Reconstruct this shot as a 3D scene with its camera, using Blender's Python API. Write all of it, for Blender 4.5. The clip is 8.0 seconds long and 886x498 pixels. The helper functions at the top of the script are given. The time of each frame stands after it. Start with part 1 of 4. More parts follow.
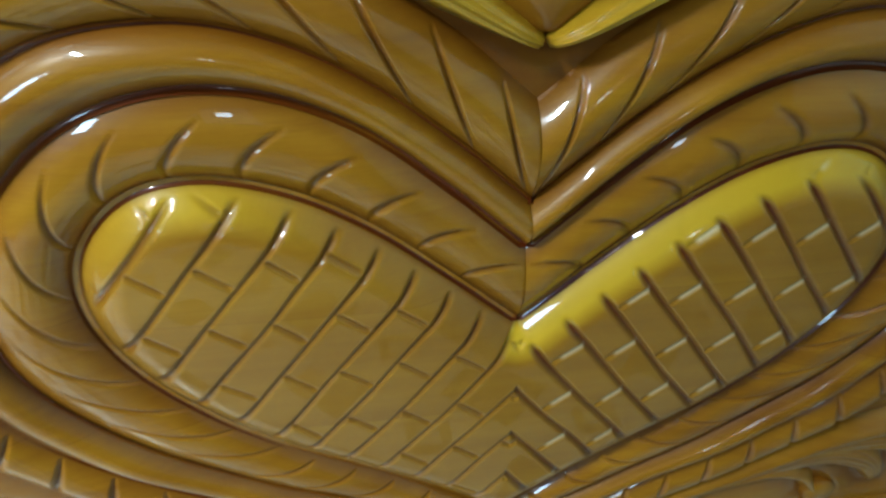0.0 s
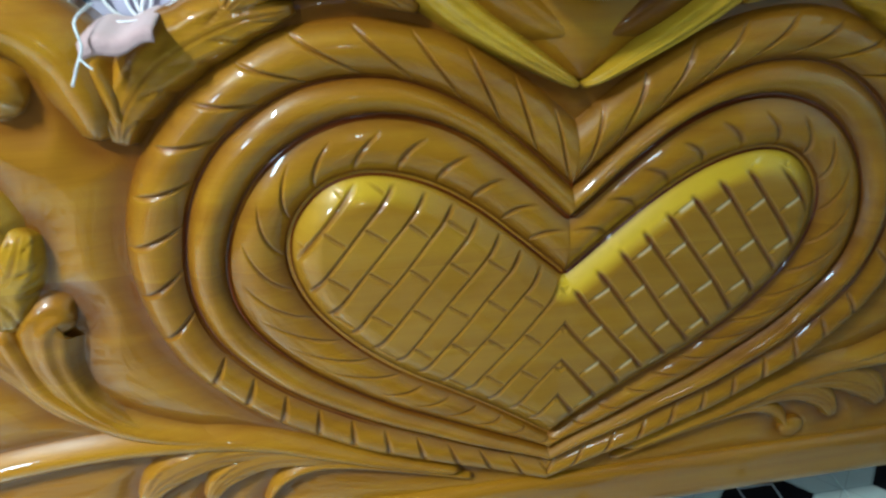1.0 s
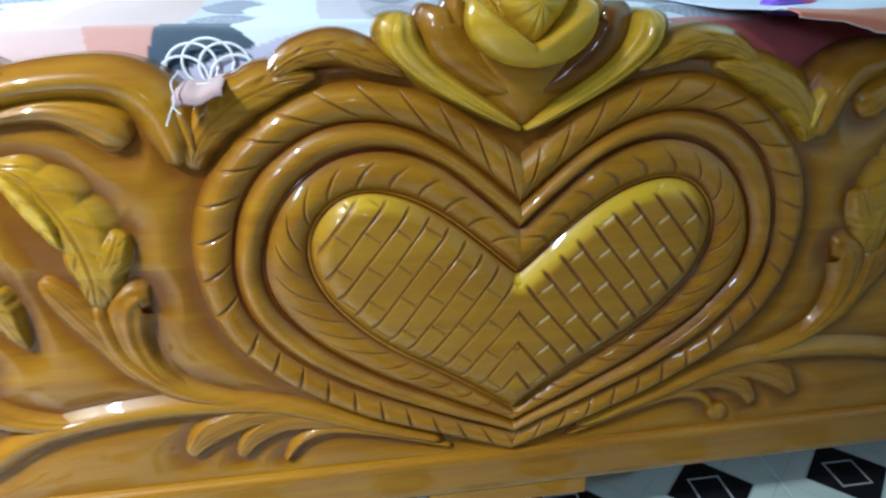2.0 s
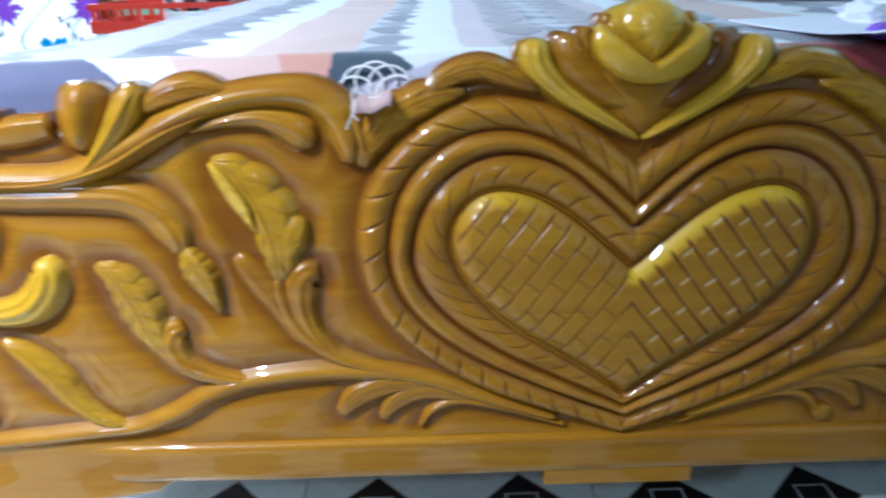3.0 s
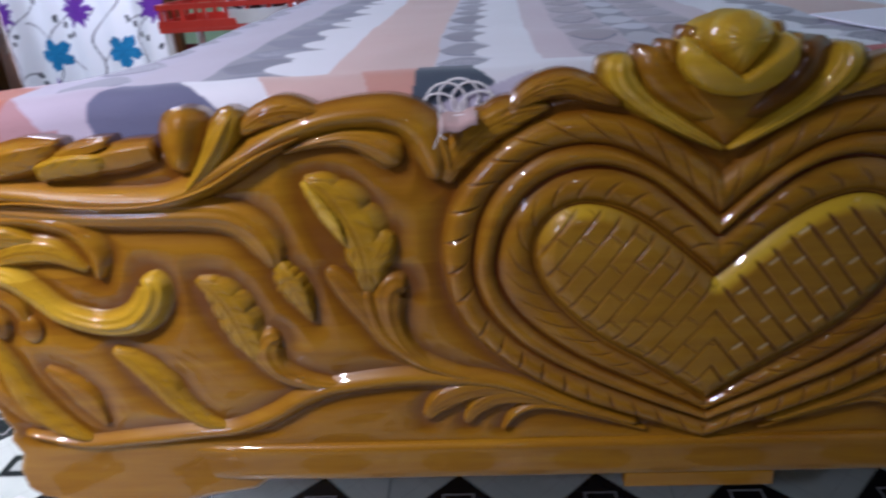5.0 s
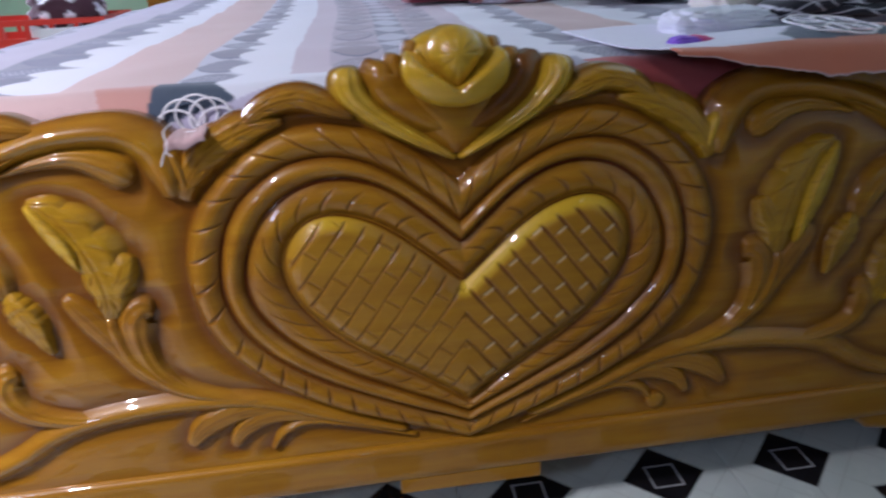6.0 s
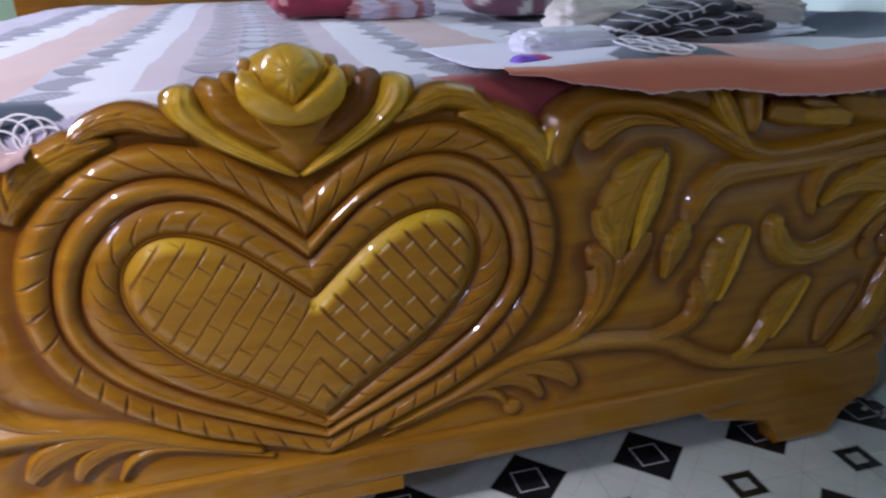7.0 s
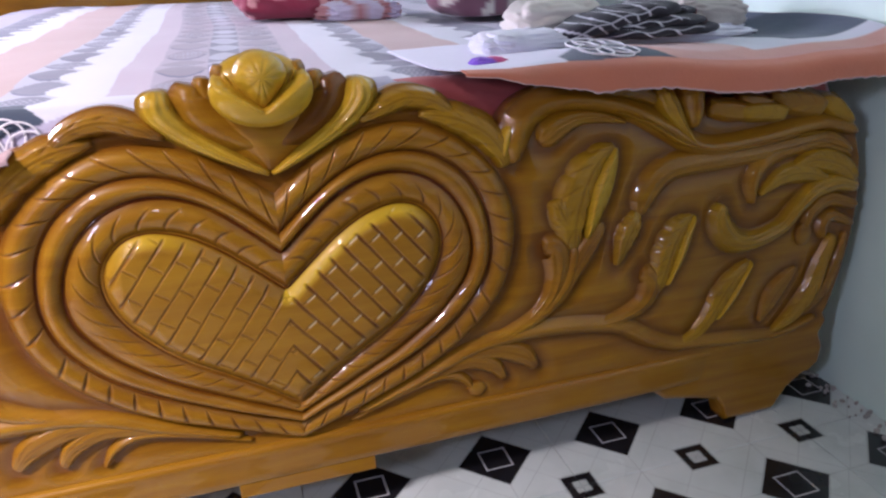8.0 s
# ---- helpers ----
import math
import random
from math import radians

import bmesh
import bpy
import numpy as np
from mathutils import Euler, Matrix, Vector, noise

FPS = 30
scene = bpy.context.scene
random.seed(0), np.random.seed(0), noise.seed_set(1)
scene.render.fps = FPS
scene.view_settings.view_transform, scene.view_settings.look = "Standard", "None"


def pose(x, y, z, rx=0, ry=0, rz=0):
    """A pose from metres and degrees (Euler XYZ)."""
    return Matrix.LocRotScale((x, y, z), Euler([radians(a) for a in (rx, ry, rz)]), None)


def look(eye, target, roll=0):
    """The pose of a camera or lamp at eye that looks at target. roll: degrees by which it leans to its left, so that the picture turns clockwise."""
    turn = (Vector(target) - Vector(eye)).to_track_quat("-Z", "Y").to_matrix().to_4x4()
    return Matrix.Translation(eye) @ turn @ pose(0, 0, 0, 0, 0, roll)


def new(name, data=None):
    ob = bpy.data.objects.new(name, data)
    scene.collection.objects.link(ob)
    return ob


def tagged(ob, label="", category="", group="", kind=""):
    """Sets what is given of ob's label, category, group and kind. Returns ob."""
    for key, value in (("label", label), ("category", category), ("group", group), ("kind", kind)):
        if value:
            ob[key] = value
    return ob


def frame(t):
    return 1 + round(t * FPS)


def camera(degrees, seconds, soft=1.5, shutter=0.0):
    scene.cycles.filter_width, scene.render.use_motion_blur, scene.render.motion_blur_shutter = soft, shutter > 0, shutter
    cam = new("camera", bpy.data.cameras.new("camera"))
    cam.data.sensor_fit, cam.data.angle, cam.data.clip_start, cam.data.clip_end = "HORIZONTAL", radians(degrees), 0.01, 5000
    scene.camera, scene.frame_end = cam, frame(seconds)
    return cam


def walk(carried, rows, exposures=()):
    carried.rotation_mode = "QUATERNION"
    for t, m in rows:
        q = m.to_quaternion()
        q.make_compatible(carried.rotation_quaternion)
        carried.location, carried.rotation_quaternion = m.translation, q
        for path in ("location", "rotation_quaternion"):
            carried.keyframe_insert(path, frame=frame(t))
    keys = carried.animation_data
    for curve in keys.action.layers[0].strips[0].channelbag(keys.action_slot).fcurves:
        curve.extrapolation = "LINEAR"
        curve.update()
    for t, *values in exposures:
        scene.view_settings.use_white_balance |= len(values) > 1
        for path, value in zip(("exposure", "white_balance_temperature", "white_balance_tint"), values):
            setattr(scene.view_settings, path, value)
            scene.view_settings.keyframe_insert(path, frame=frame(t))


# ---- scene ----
cam = camera(65.0, 8.0, 2.3, 0.5)
PATH = [
    (0, (-0.074, -0.187, 0.517), (0.22, 1.332, -0.75), 2.8),
    (0.5, (-0.106, -0.252, 0.536), (0.233, 1.322, -0.65), 3.2),
    (1, (-0.149, -0.333, 0.552), (0.179, 1.332, -0.507), 1.1),
    (2.3, (-0.148, -0.526, 0.578), (0.116, 1.267, -0.268), 0.6),
    (2.5, (-0.147, -0.553, 0.571), (0.06, 1.255, -0.258), -0.0),
    (3, (-0.186, -0.58, 0.573), (-0.163, 1.268, -0.192), -1.2),
    (3.5, (-0.225, -0.584, 0.592), (-0.451, 1.247, -0.178), -2.4),
    (4, (-0.252, -0.597, 0.596), (-0.591, 1.208, -0.197), -3.2),
    (4.2, (-0.255, -0.602, 0.597), (-0.609, 1.195, -0.204), -3.2),
    (5.5, (-0.160, -0.576, 0.615), (-0.072, 1.246, -0.208), -3.6),
    (6, (-0.096, -0.595, 0.599), (0.134, 1.231, -0.182), -2.6),
    (6.5, (-0.059, -0.604, 0.601), (0.309, 1.205, -0.168), -2.0),
    (7, (-0.033, -0.612, 0.603), (0.439, 1.178, -0.155), -1.4),
    (7.5, (-0.02, -0.63, 0.606), (0.528, 1.142, -0.141), -0.6),
    (8, (-0.034, -0.658, 0.615), (0.505, 1.108, -0.153), -1.6),
]
walk(cam, [(t, look(eye, target, roll)) for t, eye, target, roll in PATH],
     [(0, 0.0, 5100, -7), (1.0, 0.15, 5000, -8), (2.5, 0.15, 5000, 4), (3.3, -0.28, 4950, 10), (4.0, -1.13, 5750, 27), (5.5, -0.85, 5500, 25), (6.3, -0.42, 5600, 27), (7.3, -0.2, 5750, 31), (8.0, 0.1, 5950, 36)])

# ---- light ----
world = bpy.data.worlds.new("daylight")
scene.world = world
world.use_nodes = True
wn = world.node_tree.nodes
sky = wn.new("ShaderNodeTexSky")
sky.sky_type, sky.sun_disc = "NISHITA", False
sky.sun_elevation, sky.sun_rotation = radians(50), radians(-60)
world.node_tree.links.new(sky.outputs[0], wn["Background"].inputs[0])
wn["Background"].inputs[1].default_value = 0.12

LEFT, RIGHT, BACK, FRONT, CEIL = -2.45, 0.79, 2.25, -1.50, 2.75
NEAR = -1.22         # unseen side wall, added to bring the lamps near the board
PHI = 4.0            # lean of the footboard towards the bed, degrees
T = 0.168            # spacing of the floor pattern


def area(name, eye, target, sx, sy, watts, colour):
    lamp = bpy.data.lights.new(name, "AREA")
    lamp.shape, lamp.size, lamp.size_y, lamp.energy, lamp.color = "RECTANGLE", sx, sy, watts, colour
    ob = new(name, lamp)
    ob.matrix_world = look(eye, target)
    return ob


area("window_daylight", (NEAR - 0.02, -1.08, 1.05), (-0.35, 0.0, 0.35), 0.15, 0.22, 6.0, (0.80, 0.90, 1.0))
area("rear_window_daylight", (-0.17, FRONT - 0.02, 1.05), (-0.17, 0.0, 0.45), 0.10, 0.10, 0.75, (0.95, 0.97, 1.0))
# fill lamp added on the room side of the curtain, aimed at the right wall
area("doorway_fill", (-1.785, BACK - 0.045, 1.14), (0.79, 0.75, 1.0), 0.62, 0.90, 46, (0.93, 0.96, 1.0)).data.spread = radians(110)
area("passage_daylight", (-1.785, BACK + 0.45, 1.1), (-1.785, 0.0, 0.9), 0.66, 1.7, 62, (0.95, 0.97, 1.0))
# key lamp added out of view; aim and spread set the falloff
area("key_lamp_glow", (NEAR + 0.075, -0.66, 1.70), (-1.32, 0.05, 0.32), 0.05, 0.26, 36, (1.0, 0.95, 0.84)).data.spread = radians(105)

# ---- materials ----


def lin(r, g, b):
    return tuple((c / 255 / 12.92 if c <= 10 else ((c / 255 + 0.055) / 1.055) ** 2.4) for c in (r, g, b)) + (1,)


class Nodes:
    """A short way to write node materials."""

    def __init__(self, name):
        self.mat = bpy.data.materials.new(name)
        self.mat.use_nodes = True
        self.tree = self.mat.node_tree
        self.bsdf = self.tree.nodes["Principled BSDF"]
        self.coord = self.tree.nodes.new("ShaderNodeTexCoord")

    def node(self, kind, **inputs):
        n = self.tree.nodes.new("ShaderNode" + kind)
        for key, v in inputs.items():
            self.put(n.inputs[key.replace("_", " ")], v)
        return n

    def put(self, socket, v):
        if hasattr(v, "is_linked") and hasattr(v, "links"):
            self.tree.links.new(v, socket)
        else:
            socket.default_value = v

    def math(self, op, a, b=0.0, c=0.0):
        n = self.tree.nodes.new("ShaderNodeMath")
        n.operation = op
        for s, v in zip(n.inputs, (a, b, c)):
            self.put(s, v)
        return n.outputs[0]

    def mix(self, fac, a, b):
        n = self.tree.nodes.new("ShaderNodeMix")
        n.data_type = "RGBA"
        self.put(n.inputs[0], fac), self.put(n.inputs[6], a), self.put(n.inputs[7], b)
        return n.outputs[2]

    def scaled(self, sx, sy, sz, source="Object"):
        n = self.node("Mapping", Scale=(sx, sy, sz))
        self.tree.links.new(self.coord.outputs[source], n.inputs[0])
        return n.outputs[0]

    def noise(self, vec, scale, detail=4.0, rough=0.55):
        n = self.node("TexNoise", Vector=vec, Scale=scale, Detail=detail, Roughness=rough)
        return n.outputs[0]

    def ramp(self, fac, *stops):
        n = self.tree.nodes.new("ShaderNodeValToRGB")
        while len(n.color_ramp.elements) < len(stops):
            n.color_ramp.elements.new(0.5)
        for e, (p, c) in zip(n.color_ramp.elements, stops):
            e.position, e.color = p, c if len(c) == 4 else (*c, 1)
        self.put(n.inputs[0], fac)
        return n.outputs[0]

    def bump(self, height, strength, distance):
        n = self.node("Bump", Strength=strength, Distance=distance, Height=height)
        self.tree.links.new(n.outputs[0], self.bsdf.inputs["Normal"])

    def set(self, **inputs):
        for key, v in inputs.items():
            self.put(self.bsdf.inputs[key.replace("_", " ")], v)
        return self.mat


def wood(name, dark, mid, light, gloss=0.34, coat=0.6, cushion=False):
    """Varnished planks with the grain along x. Attributes add brown round the carving (sprayed finish and painted
    recess shade), painted light on the cushion's rim, and pale cuts.
    """
    n = Nodes(name)
    sep = n.node("SeparateXYZ")
    n.tree.links.new(n.coord.outputs["Object"], sep.inputs[0])
    sway = n.math("MULTIPLY", n.noise(n.scaled(3.0, 1, 1), 1.0, 2.0), 0.012)
    height = n.math("ADD", sep.outputs[2], sway)
    # three planks glued edge to edge
    upper = n.math("GREATER_THAN", height, 0.329)
    middle = n.math("GREATER_THAN", height, 0.266)
    plank = n.math("ADD", n.math("MULTIPLY", upper, 0.37), n.math("MULTIPLY", middle, -0.22))
    joint = n.math("MINIMUM", n.math("ABSOLUTE", n.math("SUBTRACT", height, 0.329)), n.math("ABSOLUTE", n.math("SUBTRACT", height, 0.266)))
    seam = n.math("MULTIPLY", n.math("LESS_THAN", joint, 0.0004), 0.35)
    shift = n.node("CombineXYZ", X=plank, Y=0.0, Z=plank)
    moved = n.node("VectorMath", Vector=n.coord.outputs["Object"])
    n.tree.links.new(shift.outputs[0], moved.inputs[1])
    stretch = n.node("Mapping", Scale=(1.6, 6, 20))
    n.tree.links.new(moved.outputs[0], stretch.inputs[0])
    grain = n.noise(stretch.outputs[0], 3.0, 6.0, 0.6)
    fine = n.noise(n.scaled(9, 120, 260), 4.0, 3.0)
    blotch = n.noise(n.scaled(1, 1, 1), 7.0, 3.0)
    a = n.ramp(n.math("ADD", grain, n.math("MULTIPLY", plank, 0.35)), (0.22, dark), (0.50, mid), (0.80, light))
    b = n.mix(n.math("MULTIPLY", n.math("SUBTRACT", fine, 0.42), 0.5), a, dark)
    c = n.mix(n.ramp(blotch, (0.35, (0, 0, 0)), (0.7, (0.45, 0.45, 0.45))), b, mid)
    c = n.mix(seam, c, dark)
    recess_tone = n.tree.nodes.new("ShaderNodeAttribute")
    recess_tone.attribute_name = "stain_shade"
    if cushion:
        lit_rim = n.tree.nodes.new("ShaderNodeAttribute")
        lit_rim.attribute_name = "lit_rim"
        c = n.mix(lit_rim.outputs["Fac"], c, lin(202, 164, 26))
    browned = n.math("MULTIPLY", recess_tone.outputs["Fac"], n.math("MULTIPLY_ADD", blotch, 0.5, 0.72))
    c = n.mix(n.math("MINIMUM", browned, 1.0), c, STAIN_SHADE)
    if cushion:
        pale_cut = n.tree.nodes.new("ShaderNodeAttribute")
        pale_cut.attribute_name = "pale_cut"
        c = n.mix(pale_cut.outputs["Fac"], c, lin(232, 214, 176))
    rough = n.math("MULTIPLY_ADD", blotch, 0.16, gloss - 0.06)
    n.bump(n.math("ADD", n.math("MULTIPLY", fine, 0.35), n.math("MULTIPLY", n.noise(n.scaled(1, 1, 1), 60.0, 2.0), 0.6)), 0.10, 0.0015)
    return n.set(Base_Color=c, Roughness=rough, Coat_Weight=coat, Coat_Roughness=0.03, Coat_IOR=1.5, Specular_IOR_Level=0.18)


# brown for the sprayed finish and for shade painted into recesses
STAIN_SHADE = lin(88, 34, 3)
WOOD = wood("varnished_wood", lin(122, 75, 8), lin(152, 103, 13), lin(174, 126, 18))
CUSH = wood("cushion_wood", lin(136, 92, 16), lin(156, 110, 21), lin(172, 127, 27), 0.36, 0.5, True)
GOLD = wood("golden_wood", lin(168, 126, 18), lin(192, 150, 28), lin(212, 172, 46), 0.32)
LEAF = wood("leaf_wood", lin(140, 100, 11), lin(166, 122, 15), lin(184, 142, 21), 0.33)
DARK = wood("dark_brown_wood", lin(90, 52, 9), lin(112, 66, 11), lin(130, 82, 14))


def plain(name, colour, rough=0.6, spread=0.12, scale=8.0, bump=0.1, metal=0.0, coat=0.0, dist=0.002):
    n = Nodes(name)
    f = n.noise(n.scaled(1, 1, 1), scale, 5.0)
    darker = tuple(c * (1 - spread) for c in colour[:3]) + (1,)
    lighter = tuple(min(1, c * (1 + spread)) for c in colour[:3]) + (1,)
    fine = n.noise(n.scaled(1, 1, 1), scale * 14, 3.0)
    n.bump(fine, bump, dist)
    return n.set(Base_Color=n.ramp(f, (0.3, darker), (0.7, lighter)), Roughness=n.math("MULTIPLY_ADD", fine, 0.12, rough - 0.06),
                 Metallic=metal, Coat_Weight=coat)


MINT = plain("mint_wall_paint", lin(176, 222, 190), 0.7, 0.06, 3.0, 0.15)
PALE = plain("pale_wall_paint", lin(218, 243, 233), 0.7, 0.07, 3.0, 0.2)
MAROON = plain("maroon_wall_paint", lin(92, 26, 42), 0.45, 0.12, 3.0, 0.1)
# dark tone for the unseen walls, chosen to limit bounce light
DIM = plain("dim_bounce_paint", lin(88, 68, 50), 0.75, 0.08, 3.0, 0.2)
WHITEWASH = plain("white_ceiling_paint", lin(188, 184, 174), 0.8, 0.04, 2.0, 0.1)
FRAME = plain("brown_door_paint", lin(104, 64, 30), 0.4, 0.2, 12.0, 0.15)
RED = plain("red_plastic", lin(206, 62, 48), 0.35, 0.05, 6.0, 0.02)
WHITE = plain("white_plastic", lin(226, 228, 230), 0.35, 0.03, 6.0, 0.02)
THREAD = plain("white_thread", lin(236, 234, 238), 0.9, 0.06, 60.0, 0.4)
STEEL = plain("grey_metal", lin(150, 140, 140), 0.35, 0.08, 8.0, 0.05, 0.6)
GLOSSRED = plain("glossy_red_laminate", lin(176, 44, 52), 0.08, 0.12, 2.0, 0.02, 0.0, 0.8)
MATTRESS = plain("red_mattress_cloth", lin(150, 66, 66), 0.9, 0.15, 20.0, 0.4)
RUBBLE = plain("grey_plaster_dust", lin(170, 166, 160), 0.95, 0.25, 30.0, 0.6)


def cloth(name):
    """Woven cotton whose dyed colours come from the colour attribute 'dye'."""
    n = Nodes(name)
    dye = n.tree.nodes.new("ShaderNodeAttribute")
    dye.attribute_name = "dye"
    weave = n.noise(n.scaled(1, 1, 1), 420.0, 2.0)
    fold = n.noise(n.scaled(1, 1, 1), 26.0, 4.0)
    worn = n.mix(n.math("MULTIPLY", fold, 0.09), dye.outputs[0], (0.42, 0.38, 0.42, 1))
    n.bump(n.math("ADD", n.math("MULTIPLY", weave, 0.25), fold), 0.35, 0.004)
    return n.set(Base_Color=worn, Roughness=0.92, Sheen_Weight=0.15)


CLOTH = cloth("printed_cotton")


def tile_material():
    """White ceramic with printed black diamonds: large ones with a fine inner square, and small squares with a white heart."""
    n = Nodes("diamond_floor_tile")
    geo = n.tree.nodes.new("ShaderNodeNewGeometry")
    sep = n.node("SeparateXYZ")
    n.tree.links.new(geo.outputs["Position"], sep.inputs[0])
    wob = n.math("MULTIPLY", n.math("SUBTRACT", n.noise(geo.outputs["Position"], 240.0, 2.0), 0.5), 0.0015)

    def cell(off):
        out = []
        for axis, o in ((0, 0.075), (1, 0.038)):
            f = n.math("FRACT", n.math("DIVIDE", n.math("SUBTRACT", sep.outputs[axis], o + off - T * 40.5), T))
            out.append(n.math("MULTIPLY", n.math("ABSOLUTE", n.math("SUBTRACT", f, 0.5)), T))
        return out

    bx, by = cell(0.0)
    sx, sy = cell(T / 2)
    big = n.math("ADD", n.math("ADD", bx, by), wob)
    small = n.math("ADD", n.math("MAXIMUM", sx, sy), wob)
    black_big = n.math("LESS_THAN", big, 0.0515)
    line = n.math("LESS_THAN", n.math("ABSOLUTE", n.math("SUBTRACT", n.math("ADD", n.math("MAXIMUM", bx, by), wob), 0.0180)), 0.0013)
    black_small = n.math("MULTIPLY", n.math("LESS_THAN", small, 0.0205), n.math("GREATER_THAN", small, 0.0100))
    hair = n.math("LESS_THAN", n.math("MINIMUM", n.math("MINIMUM", bx, by), n.math("MINIMUM", n.math("ABSOLUTE", n.math("SUBTRACT", bx, by)), n.math("ABSOLUTE", n.math("SUBTRACT", big, 0.0825)))), 0.0007)
    halo = n.math("LESS_THAN", n.math("MINIMUM", n.math("SUBTRACT", big, 0.001), n.math("ADD", small, 0.0305)), 0.0535)
    cloud = n.noise(geo.outputs["Position"], 14.0, 5.0)
    white = n.ramp(cloud, (0.3, lin(204, 214, 209)), (0.7, lin(224, 231, 227)))
    vein = n.math("MULTIPLY", hair, n.math("MULTIPLY", n.noise(geo.outputs["Position"], 40.0, 2.0), 0.55))
    c = n.mix(vein, white, lin(120, 126, 122))
    c = n.mix(n.math("MULTIPLY", halo, 0.45), c, lin(150, 156, 152))
    ink = n.ramp(cloud, (0.3, lin(22, 22, 26)), (0.7, lin(38, 38, 42)))
    c = n.mix(black_big, c, ink)
    c = n.mix(line, c, lin(176, 176, 176))
    c = n.mix(black_small, c, ink)
    smear = n.noise(geo.outputs["Position"], 9.0, 4.0)
    return n.set(Base_Color=c, Roughness=n.math("MULTIPLY_ADD", smear, 0.25, 0.12), Coat_Weight=0.3)


TILE = tile_material()
GROUT = plain("tile_grout", lin(200, 200, 196), 0.95, 0.15, 40.0, 0.3)

# ---- mesh helpers ----


def mesh_object(name, verts, faces, material, parent=None, label="", smooth=True):
    me = bpy.data.meshes.new(name)
    me.from_pydata([tuple(v) for v in verts], [], [tuple(f) for f in faces])
    me.materials.append(material)
    if smooth:
        me.polygons.foreach_set("use_smooth", [True] * len(me.polygons))
    me.update()
    ob = new(name, me)
    if parent:
        ob.parent = parent
    if label:
        tagged(ob, label)
    return ob


def part(name, bm, material, parent=None, label="", smooth=False):
    """Links a bmesh as one mesh object under a thing or a part."""
    me = bpy.data.meshes.new(name)
    bmesh.ops.recalc_face_normals(bm, faces=bm.faces[:])
    bm.to_mesh(me)
    bm.free()
    me.materials.append(material)
    if smooth:
        me.polygons.foreach_set("use_smooth", [True] * len(me.polygons))
    ob = new(name, me)
    if parent:
        ob.parent = parent
    if label:
        tagged(ob, label)
    return ob


def thing(name, label, category, at=(0, 0, 0), group="", kind=""):
    return tagged_at(new(name), label, category, at, group, kind)


def tagged_at(ob, label, category, at, group, kind):
    ob.location = at
    return tagged(ob, label, category, group, kind)


def box(x0, x1, y0, y1, z0, z1, bevel=0.0, bm=None):
    bm = bm or bmesh.new()
    made = bmesh.ops.create_cube(bm, size=1.0, matrix=Matrix.Translation(((x0 + x1) / 2, (y0 + y1) / 2, (z0 + z1) / 2)) @ Matrix.Diagonal((x1 - x0, y1 - y0, z1 - z0, 1)))
    if bevel:
        vs = set(made["verts"])
        bmesh.ops.bevel(bm, geom=[e for e in bm.edges if e.verts[0] in vs and e.verts[1] in vs], offset=bevel, segments=2, profile=0.6, affect="EDGES")
    return bm


def spline(points, n):
    """n points along a smooth curve through the given ones."""
    p = np.array(points, float)
    p = np.vstack([2 * p[0] - p[1], p, 2 * p[-1] - p[-2]])
    k = len(p) - 3
    u = np.linspace(0, k, n)
    i = np.minimum(u.astype(int), k - 1)
    f = (u - i)[:, None]
    a, b, c, d = p[i], p[i + 1], p[i + 2], p[i + 3]
    return 0.5 * (2 * b + (c - a) * f + (2 * a - 5 * b + 4 * c - d) * f**2 + (3 * b - a - 3 * c + d) * f**3)


def grid_faces(n, m, start=0, wrap=False, flip=False):
    i, j = np.meshgrid(np.arange(n - 1), np.arange(m if wrap else m - 1), indexing="ij")
    a, b = i * m + j, i * m + (j + 1) % m
    q = np.stack([a, b, b + m, a + m], -1).reshape(-1, 4) + start
    return (q[:, ::-1] if flip else q).tolist()


# ---- room ----


def setting(name, bm, material, label, parent=None):
    return tagged(part(name, bm, material, parent), label, kind="structure")


floor = setting("floor", box(LEFT, RIGHT, FRONT, BACK + 0.9, -0.10, -0.006), GROUT, "white ceramic tiled floor printed with black diamonds")
setting("wall_east", box(RIGHT, RIGHT + 0.12, FRONT - 0.12, BACK + 0.12, -0.1, CEIL), PALE, "pale mint painted plaster wall beside the bed")
setting("ceiling", box(LEFT - 0.12, RIGHT + 0.12, FRONT - 0.12, BACK + 0.12, CEIL, CEIL + 0.1), WHITEWASH, "white painted ceiling")
DOOR_L, DOOR_R, DADO = -2.14, -1.43, 0.285
# back wall with a doorway, green above a maroon dado
for name, z0, z1, mat, label in (("wall_north_dado", -0.1, DADO, MAROON, "maroon painted lower wall"), ("wall_north", DADO, CEIL, MINT, "mint green painted upper wall")):
    bm = box(LEFT - 0.12, DOOR_L, BACK, BACK + 0.12, z0, z1)
    box(DOOR_R, RIGHT, BACK, BACK + 0.12, z0, z1, bm=bm)
    if name == "wall_north":
        box(DOOR_L, DOOR_R, BACK, BACK + 0.12, 2.05, z1, bm=bm)
    setting(name, bm, mat, label)
# far left wall, and an unseen nearer wall added to bring the light close to the footboard
setting("wall_west", box(LEFT - 0.12, LEFT, -0.32, BACK, DADO, CEIL), MINT, "mint green painted upper wall")
setting("wall_west_dado", box(LEFT - 0.12, LEFT, -0.32, BACK, -0.1, DADO), MAROON, "maroon painted lower wall")
setting("wall_recess", box(LEFT, NEAR, -0.44, -0.32, -0.1, CEIL), DIM, "unseen dark brown return wall added to the side wall")
